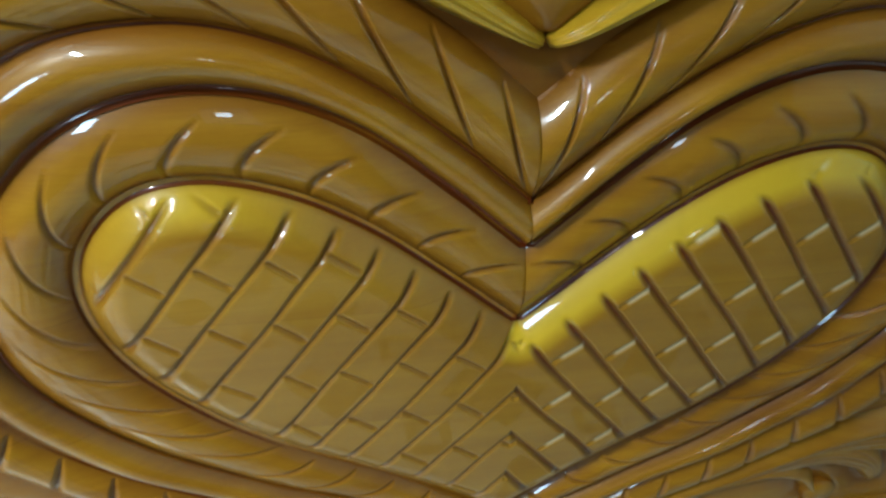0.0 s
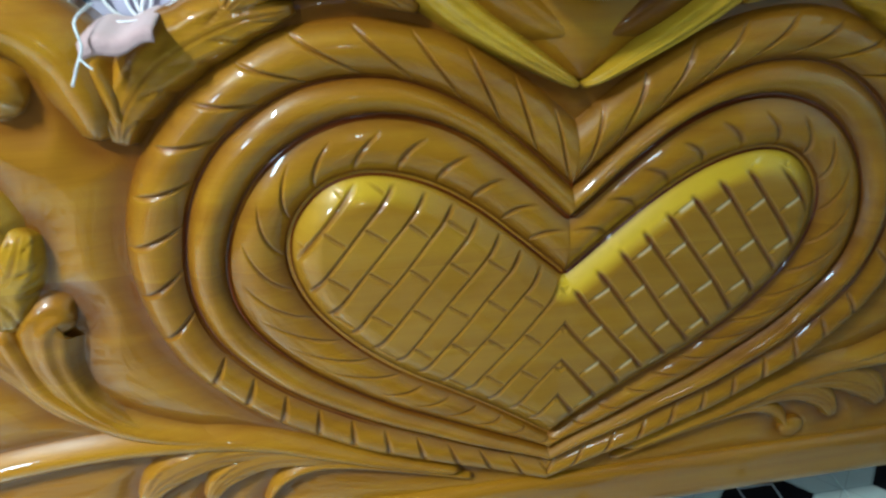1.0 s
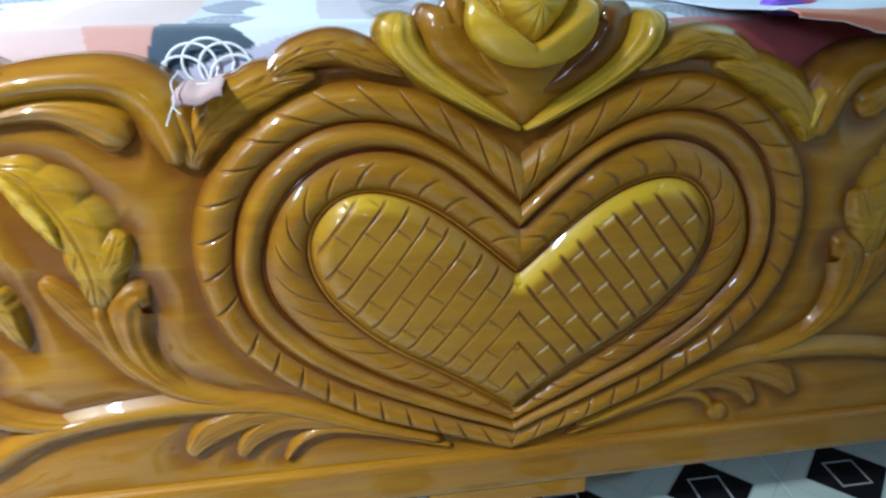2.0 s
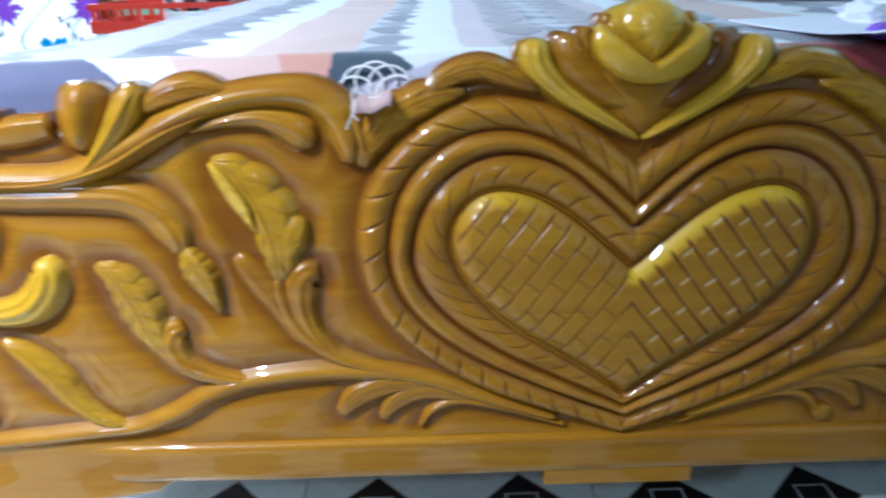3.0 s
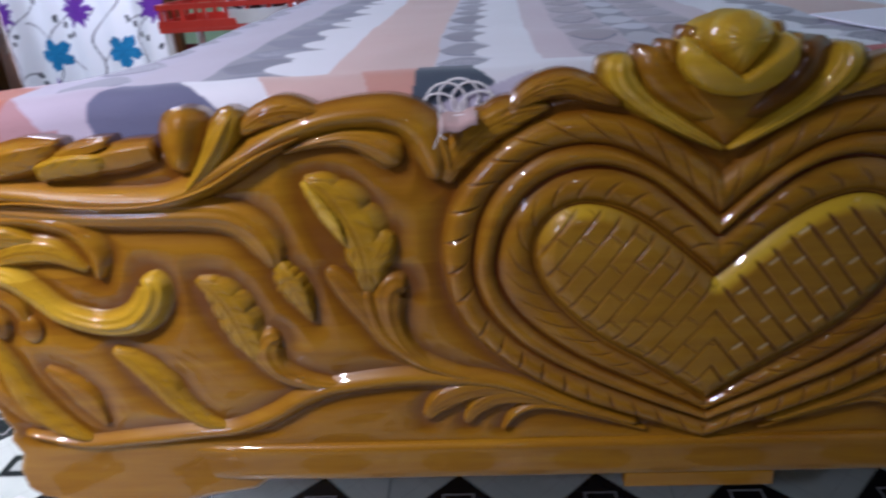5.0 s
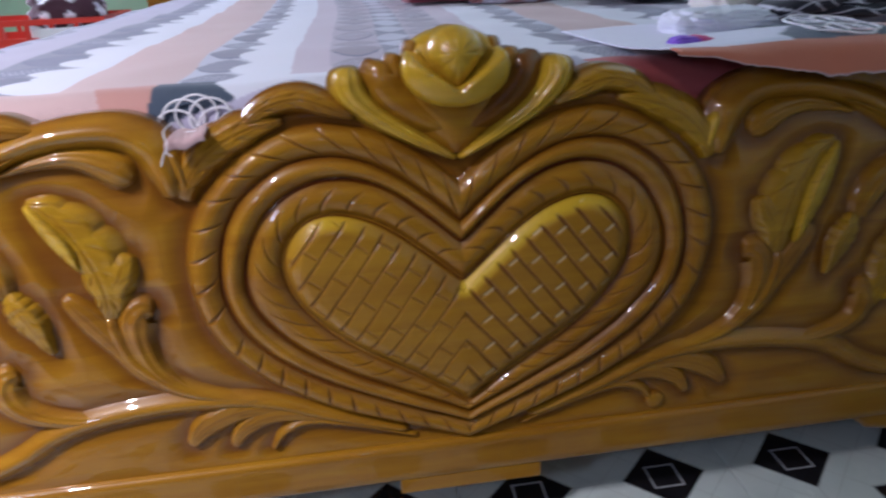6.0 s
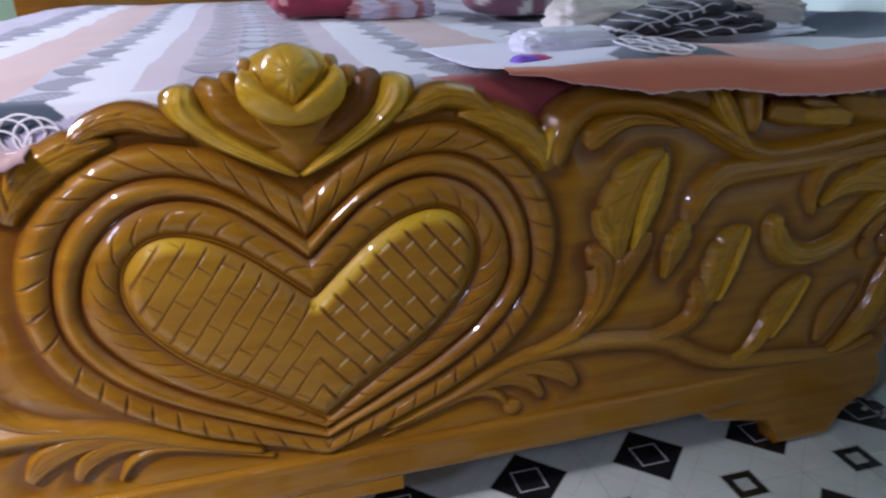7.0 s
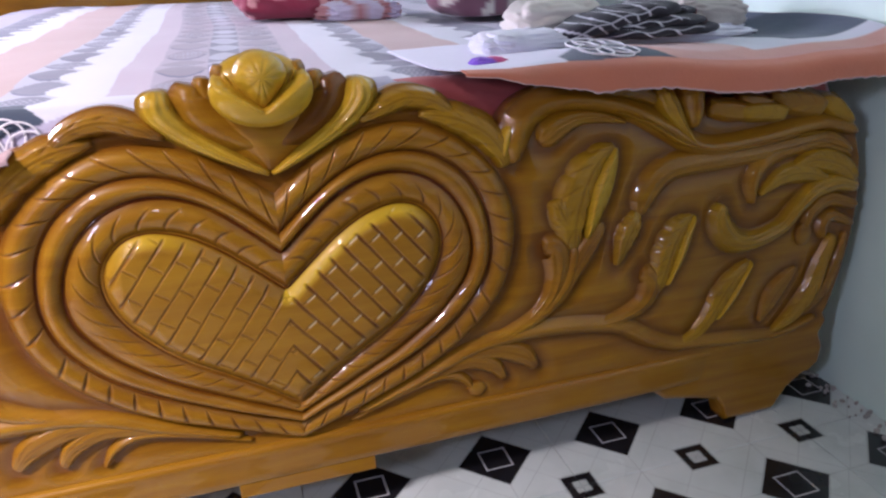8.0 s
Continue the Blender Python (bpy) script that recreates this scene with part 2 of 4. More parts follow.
# unseen side wall with a window, and the unseen wall behind, dark to cut bounce light
bm = box(NEAR - 0.12, NEAR, FRONT - 0.12, -1.36, -0.1, CEIL)
box(NEAR - 0.12, NEAR, -0.80, -0.441, -0.1, CEIL, bm=bm)
box(NEAR - 0.12, NEAR, -1.36, -0.80, -0.1, 0.70, bm=bm)
box(NEAR - 0.12, NEAR, -1.36, -0.80, 1.40, CEIL, bm=bm)
setting("wall_side", bm, DIM, "unseen dark brown wall added to hold window and lamp")
bm = box(NEAR, -0.37, FRONT - 0.12, FRONT, -0.1, CEIL)
box(0.03, RIGHT, FRONT - 0.12, FRONT, -0.1, CEIL, bm=bm)
box(-0.37, 0.03, FRONT - 0.12, FRONT, -0.1, 0.80, bm=bm)
box(-0.37, 0.03, FRONT - 0.12, FRONT, 1.30, CEIL, bm=bm)
setting("wall_south", bm, DIM, "unseen dark brown wall with a small window opening")


def window_unit():
    w = tagged(new("window_1"), "brown wooden window frame in the wall", kind="structure")
    for y in (-1.359, -0.831):
        part("stile", box(NEAR - 0.10, NEAR - 0.05, y, y + 0.03, 0.701, 1.399, 0.004), FRAME, w)
    for z in (0.701, 1.369):
        part("rail", box(NEAR - 0.098, NEAR - 0.052, -1.328, -0.832, z, z + 0.03, 0.004), FRAME, w)


def small_window():
    w = tagged(new("window_2"), "brown wooden frame of a small window", kind="structure")
    for x in (-.369, .004):
        part("stile", box(x, x + .025, FRONT - 0.10, FRONT - 0.05, 0.801, 1.299, 0.004), FRAME, w)
    for z in (0.801, 1.274):
        part("rail", box(-.343, .003, FRONT - 0.098, FRONT - 0.052, z, z + 0.025, 0.004), FRAME, w)


def door_frame():
    d = tagged(new("door_1"), "brown painted wooden door frame with a curtain", kind="structure")
    for x in (DOOR_L - 0.045, DOOR_R):
        part("jamb", box(x, x + 0.045, BACK - 0.035, BACK + 0.13, 0.0, 2.05, 0.004), FRAME, d)
    part("lintel", box(DOOR_L - 0.045, DOOR_R + 0.045, BACK - 0.035, BACK + 0.13, 2.052, 2.11, 0.004), FRAME, d)


window_unit()
small_window()
door_frame()


# unseen fixture, made up to carry the key lamp
def key_lamp():
    lamp = thing("key_lamp", "unseen tube fixture added for the key lamp", "lamp")
    part("housing", box(NEAR + .001, NEAR + .045, -.80, -.52, 1.675, 1.725, .004), WHITE, lamp)
    for y in (-.80, -.541):
        part("socket", box(NEAR + .046, NEAR + .07, y, y + .02, 1.685, 1.715, .003), WHITE, lamp)


key_lamp()

# ---- carved footboard ----
bed = thing("bed", "carved varnished wooden bed with a heart footboard", "bed")
LEAN = pose(0, 0, 0, -PHI, 0, 0)


def half_curve(points, n, side):
    c = spline(points, 8 * n)
    run = np.concatenate([[0], np.cumsum(np.linalg.norm(np.diff(c, axis=0), axis=1))])
    k = np.linspace(0, run[-1], n)
    c = np.stack([np.interp(k, run, c[:, 0]), np.interp(k, run, c[:, 1])], 1)
    c[0, 0] = c[-1, 0] = 0.0
    return c * (side, 1)


def stain_shaded(ob, values):
    a = ob.data.attributes.new("stain_shade", "FLOAT", "POINT")
    a.data.foreach_set("value", np.clip(np.asarray(values, np.float32).ravel(), 0, 1))
    return ob


# half outlines of the heart, from the notch round the lobe to the tip
CUSHION = [(0, .303), (.031, .331), (.061, .356), (.091, .3735), (.122, .381), (.148, .3745), (.167, .353), (.171, .325), (.160, .294), (.136, .264), (.105, .2375), (.068, .214), (.032, .190), (0, .166)]
RING_IN = [(0, .343), (.028, .369), (.062, .397), (.096, .412), (.128, .414), (.160, .403), (.186, .380), (.203, .348), (.2075, .315), (.198, .284), (.172, .252), (.133, .222), (.085, .195), (0, .154)]
RING_MID = [(0, .363), (.029, .389), (.062, .414), (.096, .430), (.127, .4345), (.162, .428), (.195, .407), (.216, .379), (.2265, .345), (.228, .308), (.216, .272), (.187, .238), (.145, .208), (.085, .178), (0, .143)]
RING_OUT = [(0, .404), (.033, .431), (.070, .453), (.117, .465), (.160, .461), (.197, .443), (.228, .416), (.249, .386), (.2605, .345), (.258, .300), (.243, .259), (.213, .222), (.172, .191), (.125, .166), (.065, .143), (0, .119)]


board = new("footboard", bpy.data.meshes.new("footboard"))
board.parent = bed
board.matrix_basis = LEAN
tagged(board, "glossy honey-brown carved wooden footboard")


def spread(x):
    """Stretches the end with negative x a little, to fit the camera's view."""
    k = np.clip((-x - .40) / .20, 0, 1)
    return x - .017 * k * k * (3 - 2 * k)


FLARE = 1.22         # how far a carving's foot runs out past its half width
CARVED = []          # spines and half widths of the carvings on one half of the board


def mark_depth(s, v, places, slant, bow, v0, v1, wide, deep):
    """Crescent gouges laid across a ring: s along it in metres, v across it from -1 (outside) to 1."""
    h = np.zeros_like(s)
    for p in places:
        q = (v - v0) / (v1 - v0)
        inside = (q > 0) & (q < 1)
        half = wide * np.clip(4 * q * (1 - q), 0, 1) ** 0.6 + 1e-6
        off = s - (p + slant * q + bow * q * (1 - q))
        # one steep and one soft flank, as a gouge leaves them
        cut = np.where(off < 0, np.clip(1 + off / half, 0, 1), np.clip(1 - off / (half * 1.5), 0, 1))
        h = np.maximum(h, np.where(inside, cut, 0) * np.clip(4 * q * (1 - q), 0, 1) ** 0.5)
    return h * deep


def heart_ring(name, outer, inner, h_out, h_in, h_top, marks, label):
    n, m = 760, 42
    verts, faces, tone = [], [], []
    for side in (-1, 1):
        a, b = half_curve(outer, n, side), half_curve(inner, n, side)
        v = np.linspace(-1, 1, m)
        P = a[:, None] + (b - a)[:, None] * ((v + 1) / 2)[None, :, None]
        s = np.concatenate([[0], np.cumsum(np.linalg.norm(np.diff((a + b) / 2, axis=0), axis=1))])
        base = h_out + (h_in - h_out) * (v + 1) / 2
        bead = np.cos(v * np.pi / 2) ** 0.8
        H = base[None] + (h_top - base)[None] * bead[None] * np.ones((n, 1))
        # the carver's hand: slow swells along the ring
        H += 0.0005 * np.sin(s * 41 + 2 * side)[:, None] * bead[None] + 0.0004 * np.sin(s * 97)[:, None] * bead[None]
        # brown towards both grooves and in the cuts: finish plus painted recess shade
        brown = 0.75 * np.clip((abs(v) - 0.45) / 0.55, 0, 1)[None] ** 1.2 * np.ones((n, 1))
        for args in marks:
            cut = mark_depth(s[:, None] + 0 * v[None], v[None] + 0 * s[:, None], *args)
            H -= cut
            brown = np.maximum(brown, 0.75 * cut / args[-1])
        tone.append(brown)
        start = len(verts)
        verts += np.stack([P[..., 0], -H, P[..., 1]], -1).reshape(-1, 3).tolist()
        faces += grid_faces(n, m, start, flip=side > 0)
    return stain_shaded(mesh_object(name, verts, faces, WOOD, board, label), np.concatenate(tone))


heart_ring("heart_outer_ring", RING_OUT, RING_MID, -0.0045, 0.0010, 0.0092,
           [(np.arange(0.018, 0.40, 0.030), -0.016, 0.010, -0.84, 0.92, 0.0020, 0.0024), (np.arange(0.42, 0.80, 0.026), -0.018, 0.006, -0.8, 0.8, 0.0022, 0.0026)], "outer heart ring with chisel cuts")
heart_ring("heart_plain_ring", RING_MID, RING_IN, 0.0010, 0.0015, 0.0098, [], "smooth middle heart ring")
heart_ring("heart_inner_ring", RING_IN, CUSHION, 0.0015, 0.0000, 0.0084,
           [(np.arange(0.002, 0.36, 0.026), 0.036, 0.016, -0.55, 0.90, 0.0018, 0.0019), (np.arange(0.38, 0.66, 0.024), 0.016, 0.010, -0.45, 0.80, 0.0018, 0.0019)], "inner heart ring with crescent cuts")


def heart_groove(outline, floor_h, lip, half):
    """A rounded channel between two rings; shade is painted in with its brown finish."""
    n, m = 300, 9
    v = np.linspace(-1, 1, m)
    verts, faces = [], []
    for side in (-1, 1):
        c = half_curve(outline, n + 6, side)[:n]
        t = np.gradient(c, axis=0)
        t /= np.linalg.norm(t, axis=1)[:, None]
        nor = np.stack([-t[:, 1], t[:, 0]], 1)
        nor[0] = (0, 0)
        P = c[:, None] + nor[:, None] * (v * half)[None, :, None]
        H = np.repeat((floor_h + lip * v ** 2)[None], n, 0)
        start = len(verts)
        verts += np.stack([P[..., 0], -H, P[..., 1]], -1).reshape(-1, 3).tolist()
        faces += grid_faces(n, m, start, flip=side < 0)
    stain_shaded(mesh_object("heart_groove", verts, faces, WOOD, board, "brown-finished groove with shade in its colour"), np.ones(len(verts)))


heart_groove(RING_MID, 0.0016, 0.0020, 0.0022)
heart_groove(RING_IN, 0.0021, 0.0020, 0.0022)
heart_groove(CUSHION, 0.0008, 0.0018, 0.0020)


def heart_cushion():
    """The domed heart, scored with a slanting brick pattern that meets at the middle line."""
    step = 0.00075
    x, w = np.arange(-0.174, 0.1741, step), np.arange(0.168, 0.395, step)
    X, W = np.meshgrid(x, w, indexing="ij")
    right = half_curve(CUSHION, 160, 1)
    poly = np.vstack([right, right[::-1] * (-1, 1)])
    inside = np.zeros(X.shape, bool)
    dist = np.full(X.shape, 9.0)
    place = np.zeros(X.shape)
    for number, ((ax, aw), (bx, bw)) in enumerate(zip(poly, np.roll(poly, -1, axis=0))):
        if abs(ax - bx) + abs(aw - bw) < 1e-9:
            continue
        cross = ((aw > W) != (bw > W)) & (X < (bx - ax) * (W - aw) / (bw - aw + 1e-12) + ax)
        inside ^= cross
        k = np.clip(((X - ax) * (bx - ax) + (W - aw) * (bw - aw)) / ((bx - ax) ** 2 + (bw - aw) ** 2), 0, 1)
        away = np.hypot(X - ax - k * (bx - ax), W - aw - k * (bw - aw))
        place = np.where(away < dist, number, place)
        dist = np.minimum(dist, away)
    d = np.where(inside, dist, -dist)
    q = np.clip(d / 0.020, 0, 1)
    H = -0.0005 + 0.0135 * (1 - (1 - q) ** 1.9) + 0.0015 * np.clip(d / 0.08, 0, 1)
    H = np.where(d > 0, H, -0.0005 + d * 2.0)
    # long scores and short cross cuts
    ca, sa, gap = 0.616, 0.788, 0.0186
    wob = np.array([noise.noise(Vector((a * 30, 0.2, 3.1))) for a in x])[:, None] * 0.0012 + np.array([noise.noise(Vector((a * 24, 5.2, 1.1))) for a in w])[None] * 0.0012
    A = abs(X)
    c = (sa * A + ca * W + wob - 0.1857) / gap
    along = ca * A - sa * W + wob
    near = abs(c - np.round(c)) * gap
    start = np.clip((d - np.where(X > 0, 0.009, 0.004)) / 0.006, 0, 1)
    half_score = np.where(X > 0, 0.0019, 0.0012) + 0.0012 * np.exp(-np.clip(d - 0.006, 0, 1) / 0.018)
    score = np.clip(1 - near / half_score, 0, 1) * (half_score * 1.0) * start
    row, f = np.floor(c), c - np.floor(c)
    slip = np.array([noise.noise(Vector((k * 1.7, 0.5, 0.5))) for k in range(-30, 30)])[(row + 30).astype(int).clip(0, 59)] * 0.003
    a2 = (along + slip + 0.2146 - 0.0154 * row) / 0.0383
    cut = abs(a2 - np.round(a2)) * 0.0383
    length = np.clip((f - 0.05) * 8, 0, 1) * np.clip((0.97 - f) * 12, 0.3, 1)
    dash = np.clip(1 - cut / np.where(X > 0, 0.0016, 0.0015), 0, 1) * np.where(X > 0, 0.0014, 0.0017) * length * np.clip((d - 0.004) / 0.005, 0, 1)
    H = H - np.maximum(score, dash)
    keep = d > -0.006
    cell = keep[:-1, :-1] & keep[1:, :-1] & keep[:-1, 1:] & keep[1:, 1:]
    n, m = X.shape
    faces = np.array(grid_faces(n, m, flip=True))[cell.reshape(-1)]
    used, faces = np.unique(faces, return_inverse=True)
    verts = np.stack([X, -H, W], -1).reshape(-1, 3)[used]
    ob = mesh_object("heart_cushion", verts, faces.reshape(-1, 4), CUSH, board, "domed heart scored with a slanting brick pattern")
    # brown in the scores and along the edge: finish and painted cut shade
    cut_tone = np.clip(np.maximum(score / 0.0014, np.where(X > 0, 0.2, 0.9) * dash / 0.0017) * 0.58 + 0.9 * np.clip(1 - d / 0.004, 0, 1), 0, 1).reshape(-1)[used]
    # pale colour in the cross cuts of one lobe
    pale_tick = np.clip(dash / 0.0008 - 0.2, 0, 1) * (X > 0.01) * np.clip((f - 0.30) * 8, 0, 1) * 0.6
    pale_cut = ob.data.attributes.new("pale_cut", "FLOAT", "POINT")
    pale_cut.data.foreach_set("value", pale_tick.reshape(-1)[used].astype(np.float32))
    # light painted on the upper rim in gold: one lobe from the notch to its top, the other round its top
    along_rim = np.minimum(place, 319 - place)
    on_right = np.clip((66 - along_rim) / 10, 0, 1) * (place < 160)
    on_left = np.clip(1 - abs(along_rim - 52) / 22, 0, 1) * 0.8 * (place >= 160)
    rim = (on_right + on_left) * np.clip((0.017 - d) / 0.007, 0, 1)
    lit_rim = ob.data.attributes.new("lit_rim", "FLOAT", "POINT")
    lit_rim.data.foreach_set("value", rim.reshape(-1)[used].astype(np.float32))
    recess_tone = ob.data.attributes.new("stain_shade", "FLOAT", "POINT")
    recess_tone.data.foreach_set("value", cut_tone.astype(np.float32))
    return ob


heart_cushion()


def strip(name, points, half_widths, height, material, shape="bead", base=-0.006, n=44, m=19, cuts=0, lobes=0.0, parent=None, label="", tilt=0.0, side=1, round_end=True, other=None):
    """A carved stem, leaf or scroll: a closed solid swept along a curve on the board. shape: bead, leaf (with a middle vein) or fluted."""
    c = spline(points, n)
    u = np.linspace(0, 1, n)
    wide = spline([(h, 0) for h in half_widths], n)[:, 0].clip(0.0006)
    tan = np.gradient(c, axis=0)
    tan /= np.linalg.norm(tan, axis=1)[:, None]
    nor = np.stack([-tan[:, 1], tan[:, 0]], 1)
    arc = np.concatenate([[0], np.cumsum(np.linalg.norm(np.diff(c, axis=0), axis=1))])
    total = arc[-1]
    # rounded lobes whose creases run in to the middle vein
    scallop = 1 - lobes * (1 - abs(np.sin(np.pi * (u * cuts - 1.1))) ** 0.45) * np.clip(8 * u * (1 - u), 0, 1) if lobes else 1.0
    wide = wide * scallop
    reach = max(wide.max(), 1e-4)
    cap = np.sqrt(np.clip(1 - (1 - np.clip(np.minimum(arc + 0.0004, total - arc + 0.0004) / reach, 0, 1)) ** 2, 0, 1)) if round_end else np.ones(n)
    wide = np.minimum(wide, reach * np.maximum(cap, 0.03))
    wide2 = wide if other is None else np.minimum(spline([(h, 0) for h in other], n)[:, 0].clip(0.0006) * scallop, max(other) * np.maximum(cap, 0.03))
    if side < 0:
        CARVED.append((c, np.maximum(wide, wide2)))
    v = np.linspace(-1, 1, m) * FLARE
    av = abs(v)

    def soft(lo, hi):
        k = np.clip((av - lo) / (hi - lo), 0, 1)
        return 1 - k * k * (3 - 2 * k)

    if shape == "leaf":
        p = soft(0.55, FLARE) * (1.0 - 0.22 * np.minimum(1, av / 0.8) + 0.10 * np.clip((av - 0.35) / 0.4, 0, 1))
    elif shape == "plate":
        p = soft(0.55, FLARE)
    elif shape == "fluted":
        p = soft(0.30, FLARE) * (0.91 + 0.09 * np.cos(v * 3 * np.pi))
    else:
        p = np.cos(v / FLARE * np.pi / 2) ** 1.25
    p = p * (1 + tilt * v)
    ends = np.minimum(arc, total - arc) / np.maximum(wide.max(), 1e-4)
    rise = np.sqrt(np.clip(1 - (1 - np.clip(ends, 0, 1)) ** 2, 0, 1)) if round_end else np.ones(n)
    top = (0.44 if base < -0.02 else 0.38) * height * (0.55 + 0.45 * np.clip(wide / reach, 0, 1))
    H = (top * rise)[:, None] * p[None] - 0.0042 * (1 - np.clip(p, 0, 1))[None]
    # brown at the foot, cuts and vein: finish plus painted crease shade
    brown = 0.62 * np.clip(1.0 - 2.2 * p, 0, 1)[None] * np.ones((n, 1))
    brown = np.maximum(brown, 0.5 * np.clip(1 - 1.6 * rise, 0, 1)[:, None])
    if cuts:
        wave = arc[:, None] / total * cuts - av[None] * 1.1
        line = np.clip(1 - abs(wave - np.round(wave)) / 0.08, 0, 1) * np.clip(av * 5 - 0.6, 0, 1)[None] * np.clip(4.2 - 4 * av, 0, 1)[None]
        H -= 0.08 * height * rise[:, None] * line
        brown = np.maximum(brown, 0.45 * line)
        # fine flutes left by the gouge
        H -= 0.012 * height * rise[:, None] * (0.5 + 0.5 * np.cos(wave * 2 * np.pi * 3)) * np.clip(1.1 - av, 0, 1)[None]
    if shape == "leaf":
        vein = np.clip(1 - av / 0.10, 0, 1)[None] * rise[:, None]
        H -= 0.07 * height * vein
        brown = np.maximum(brown, 0.4 * vein)
    P = c[:, None] + nor[:, None] * (v[None] * np.where(v[None] > 0, wide2[:, None], wide[:, None]))[..., None]
    loop = np.concatenate([np.stack([P[..., 0], -np.maximum(H, base + 0.001), P[..., 1]], -1),
                           np.stack([P[:, -1:, 0], np.full((n, 1), -base), P[:, -1:, 1]], -1), np.stack([P[:, :1, 0], np.full((n, 1), -base), P[:, :1, 1]], -1)], 1)
    loop[..., 0] = spread(loop[..., 0] * side)
    k = m + 2
    faces = grid_faces(n, k, wrap=True, flip=side > 0)
    ends_f = [list(range(k)), list(range((n - 1) * k, n * k))]
    faces += [ends_f[0] if side > 0 else ends_f[0][::-1], ends_f[1][::-1] if side > 0 else ends_f[1]]
    ob = mesh_object(name, loop.reshape(-1, 3), faces, material, parent or board, label)
    return stain_shaded(ob, np.concatenate([brown, np.full((n, 2), 0.6)], 1))


def knob(name, x, w, rx, rw, h, material, side=1, base=-0.006):
    """A carved boss."""
    n, m = 12, 24
    a = np.linspace(0, np.pi / 2, n)
    b = np.linspace(0, 2 * np.pi, m, endpoint=False)
    X = side * (x + rx * np.sin(a)[:, None] * np.cos(b)[None])
    W = w + rw * np.sin(a)[:, None] * np.sin(b)[None]
    H = np.repeat((h * np.cos(a))[:, None], m, 1)
    H[-1] = base
    v = np.stack([spread(X), -H, W], -1).reshape(-1, 3)
    return stain_shaded(mesh_object(name, v, grid_faces(n, m, wrap=True, flip=side < 0), material, board), np.repeat(np.clip(a - 0.9, 0, 1)[:, None], m, 1))


FREE = -0.030
for side in (-1, 1):
    S = dict(side=-side)
    # long stems; points are given for the half with negative x
    strip("stem", [(-.712, .143), (-.650, .128), (-.582, .132), (-.525, .138), (-.482, .143), (-.444, .159), (-.413, .178), (-.377, .190), (-.316, .198), (-.263, .198), (-.205, .190), (-.136, .163), (-.064, .138)],
          (.004, .008, .010, .010, .010, .011, .011, .011, .011, .011, .010, .008, .004), 0.017, WOOD, n=120, m=25, **S)
    strip("scroll_stem", [(-.738, .397), (-.723, .405), (-.696, .412), (-.665, .413), (-.598, .404), (-.539, .399), (-.498, .403), (-.451, .429), (-.406, .453), (-.361, .467), (-.317, .471), (-.289, .466), (-.269, .451), (-.260, .429), (-.259, .407)],
          (.005, .009, .011, .012, .013, .013, .013, .013, .012, .012, .013, .015, .017, .016, .008), 0.026, WOOD, n=150, m=27, base=FREE, **S)
    strip("scroll_crease", [(-.700, .402), (-.640, .404), (-.580, .397), (-.520, .397), (-.470, .411), (-.425, .437), (-.380, .455)], (.001, .0030, .0036, .0042, .0046, .0040, .001), 0.033, WOOD, n=90, base=-0.002, **S)
    strip("volute", [(-.400, .439), (-.372, .447), (-.340, .450), (-.311, .441), (-.291, .426)], (.002, .006, .010, .016, .017), 0.020, WOOD, "fluted", n=70, m=25, **S)
    strip("branch", [(-.735, .372), (-.722, .382), (-.700, .393), (-.675, .395), (-.618, .388), (-.553, .384), (-.494, .383), (-.460, .379), (-.438, .365), (-.426, .345), (-.422, .326)],
          (.004, .007, .010, .012, .013, .014, .016, .018, .019, .017, .008), 0.019, WOOD, "fluted", n=120, m=27, **S)
    strip("bract", [(-.419, .332), (-.413, .318), (-.404, .300), (-.393, .266)], (.006, .015, .017, .003), 0.021, LEAF, "leaf", n=60, m=25, cuts=5, lobes=0.16, tilt=0.25, other=(.006, .012, .014, .003), **S)
    # golden at one end only: the sheen there is put in the colour
    strip("curl", [(-.752, .322), (-.745, .325), (-.711, .333), (-.680, .326), (-.656, .307), (-.632, .284), (-.594, .271), (-.563, .274), (-.544, .290), (-.536, .311), (-.543, .324)],
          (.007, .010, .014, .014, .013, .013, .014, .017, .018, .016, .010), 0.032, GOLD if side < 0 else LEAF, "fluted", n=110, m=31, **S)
    strip("curl_rim", [(-.735, .366), (-.716, .377), (-.677, .386), (-.632, .384), (-.600, .374), (-.583, .350), (-.586, .320)], (.003, .006, .008, .011, .013, .013, .005), 0.016, WOOD, n=80, m=23, **S)
    strip("curl_leaf", [(-.748, .333), (-.739, .340), (-.713, .358), (-.675, .368), (-.640, .362)], (.005, .012, .017, .015, .003), 0.021, LEAF, "leaf", n=60, m=27, cuts=7, tilt=0.2, **S)
    strip("curl_leaf", [(-.705, .338), (-.666, .351), (-.628, .351), (-.595, .330)], (.004, .013, .013, .003), 0.016, LEAF, "leaf", n=50, m=23, cuts=5, **S)
    strip("fan_leaf", [(-.757, .298), (-.746, .301), (-.708, .312), (-.682, .298), (-.671, .274)], (.005, .009, .012, .012, .006), 0.018, WOOD, "fluted", n=60, m=23, **S)
    strip("fan_leaf", [(-.755, .272), (-.743, .277), (-.716, .288), (-.702, .277), (-.706, .258)], (.004, .007, .010, .011, .006), 0.016, WOOD, "fluted", n=50, m=23, **S)
    knob("boss", -.671, .268, .013, .016, .005, WOOD, -side)
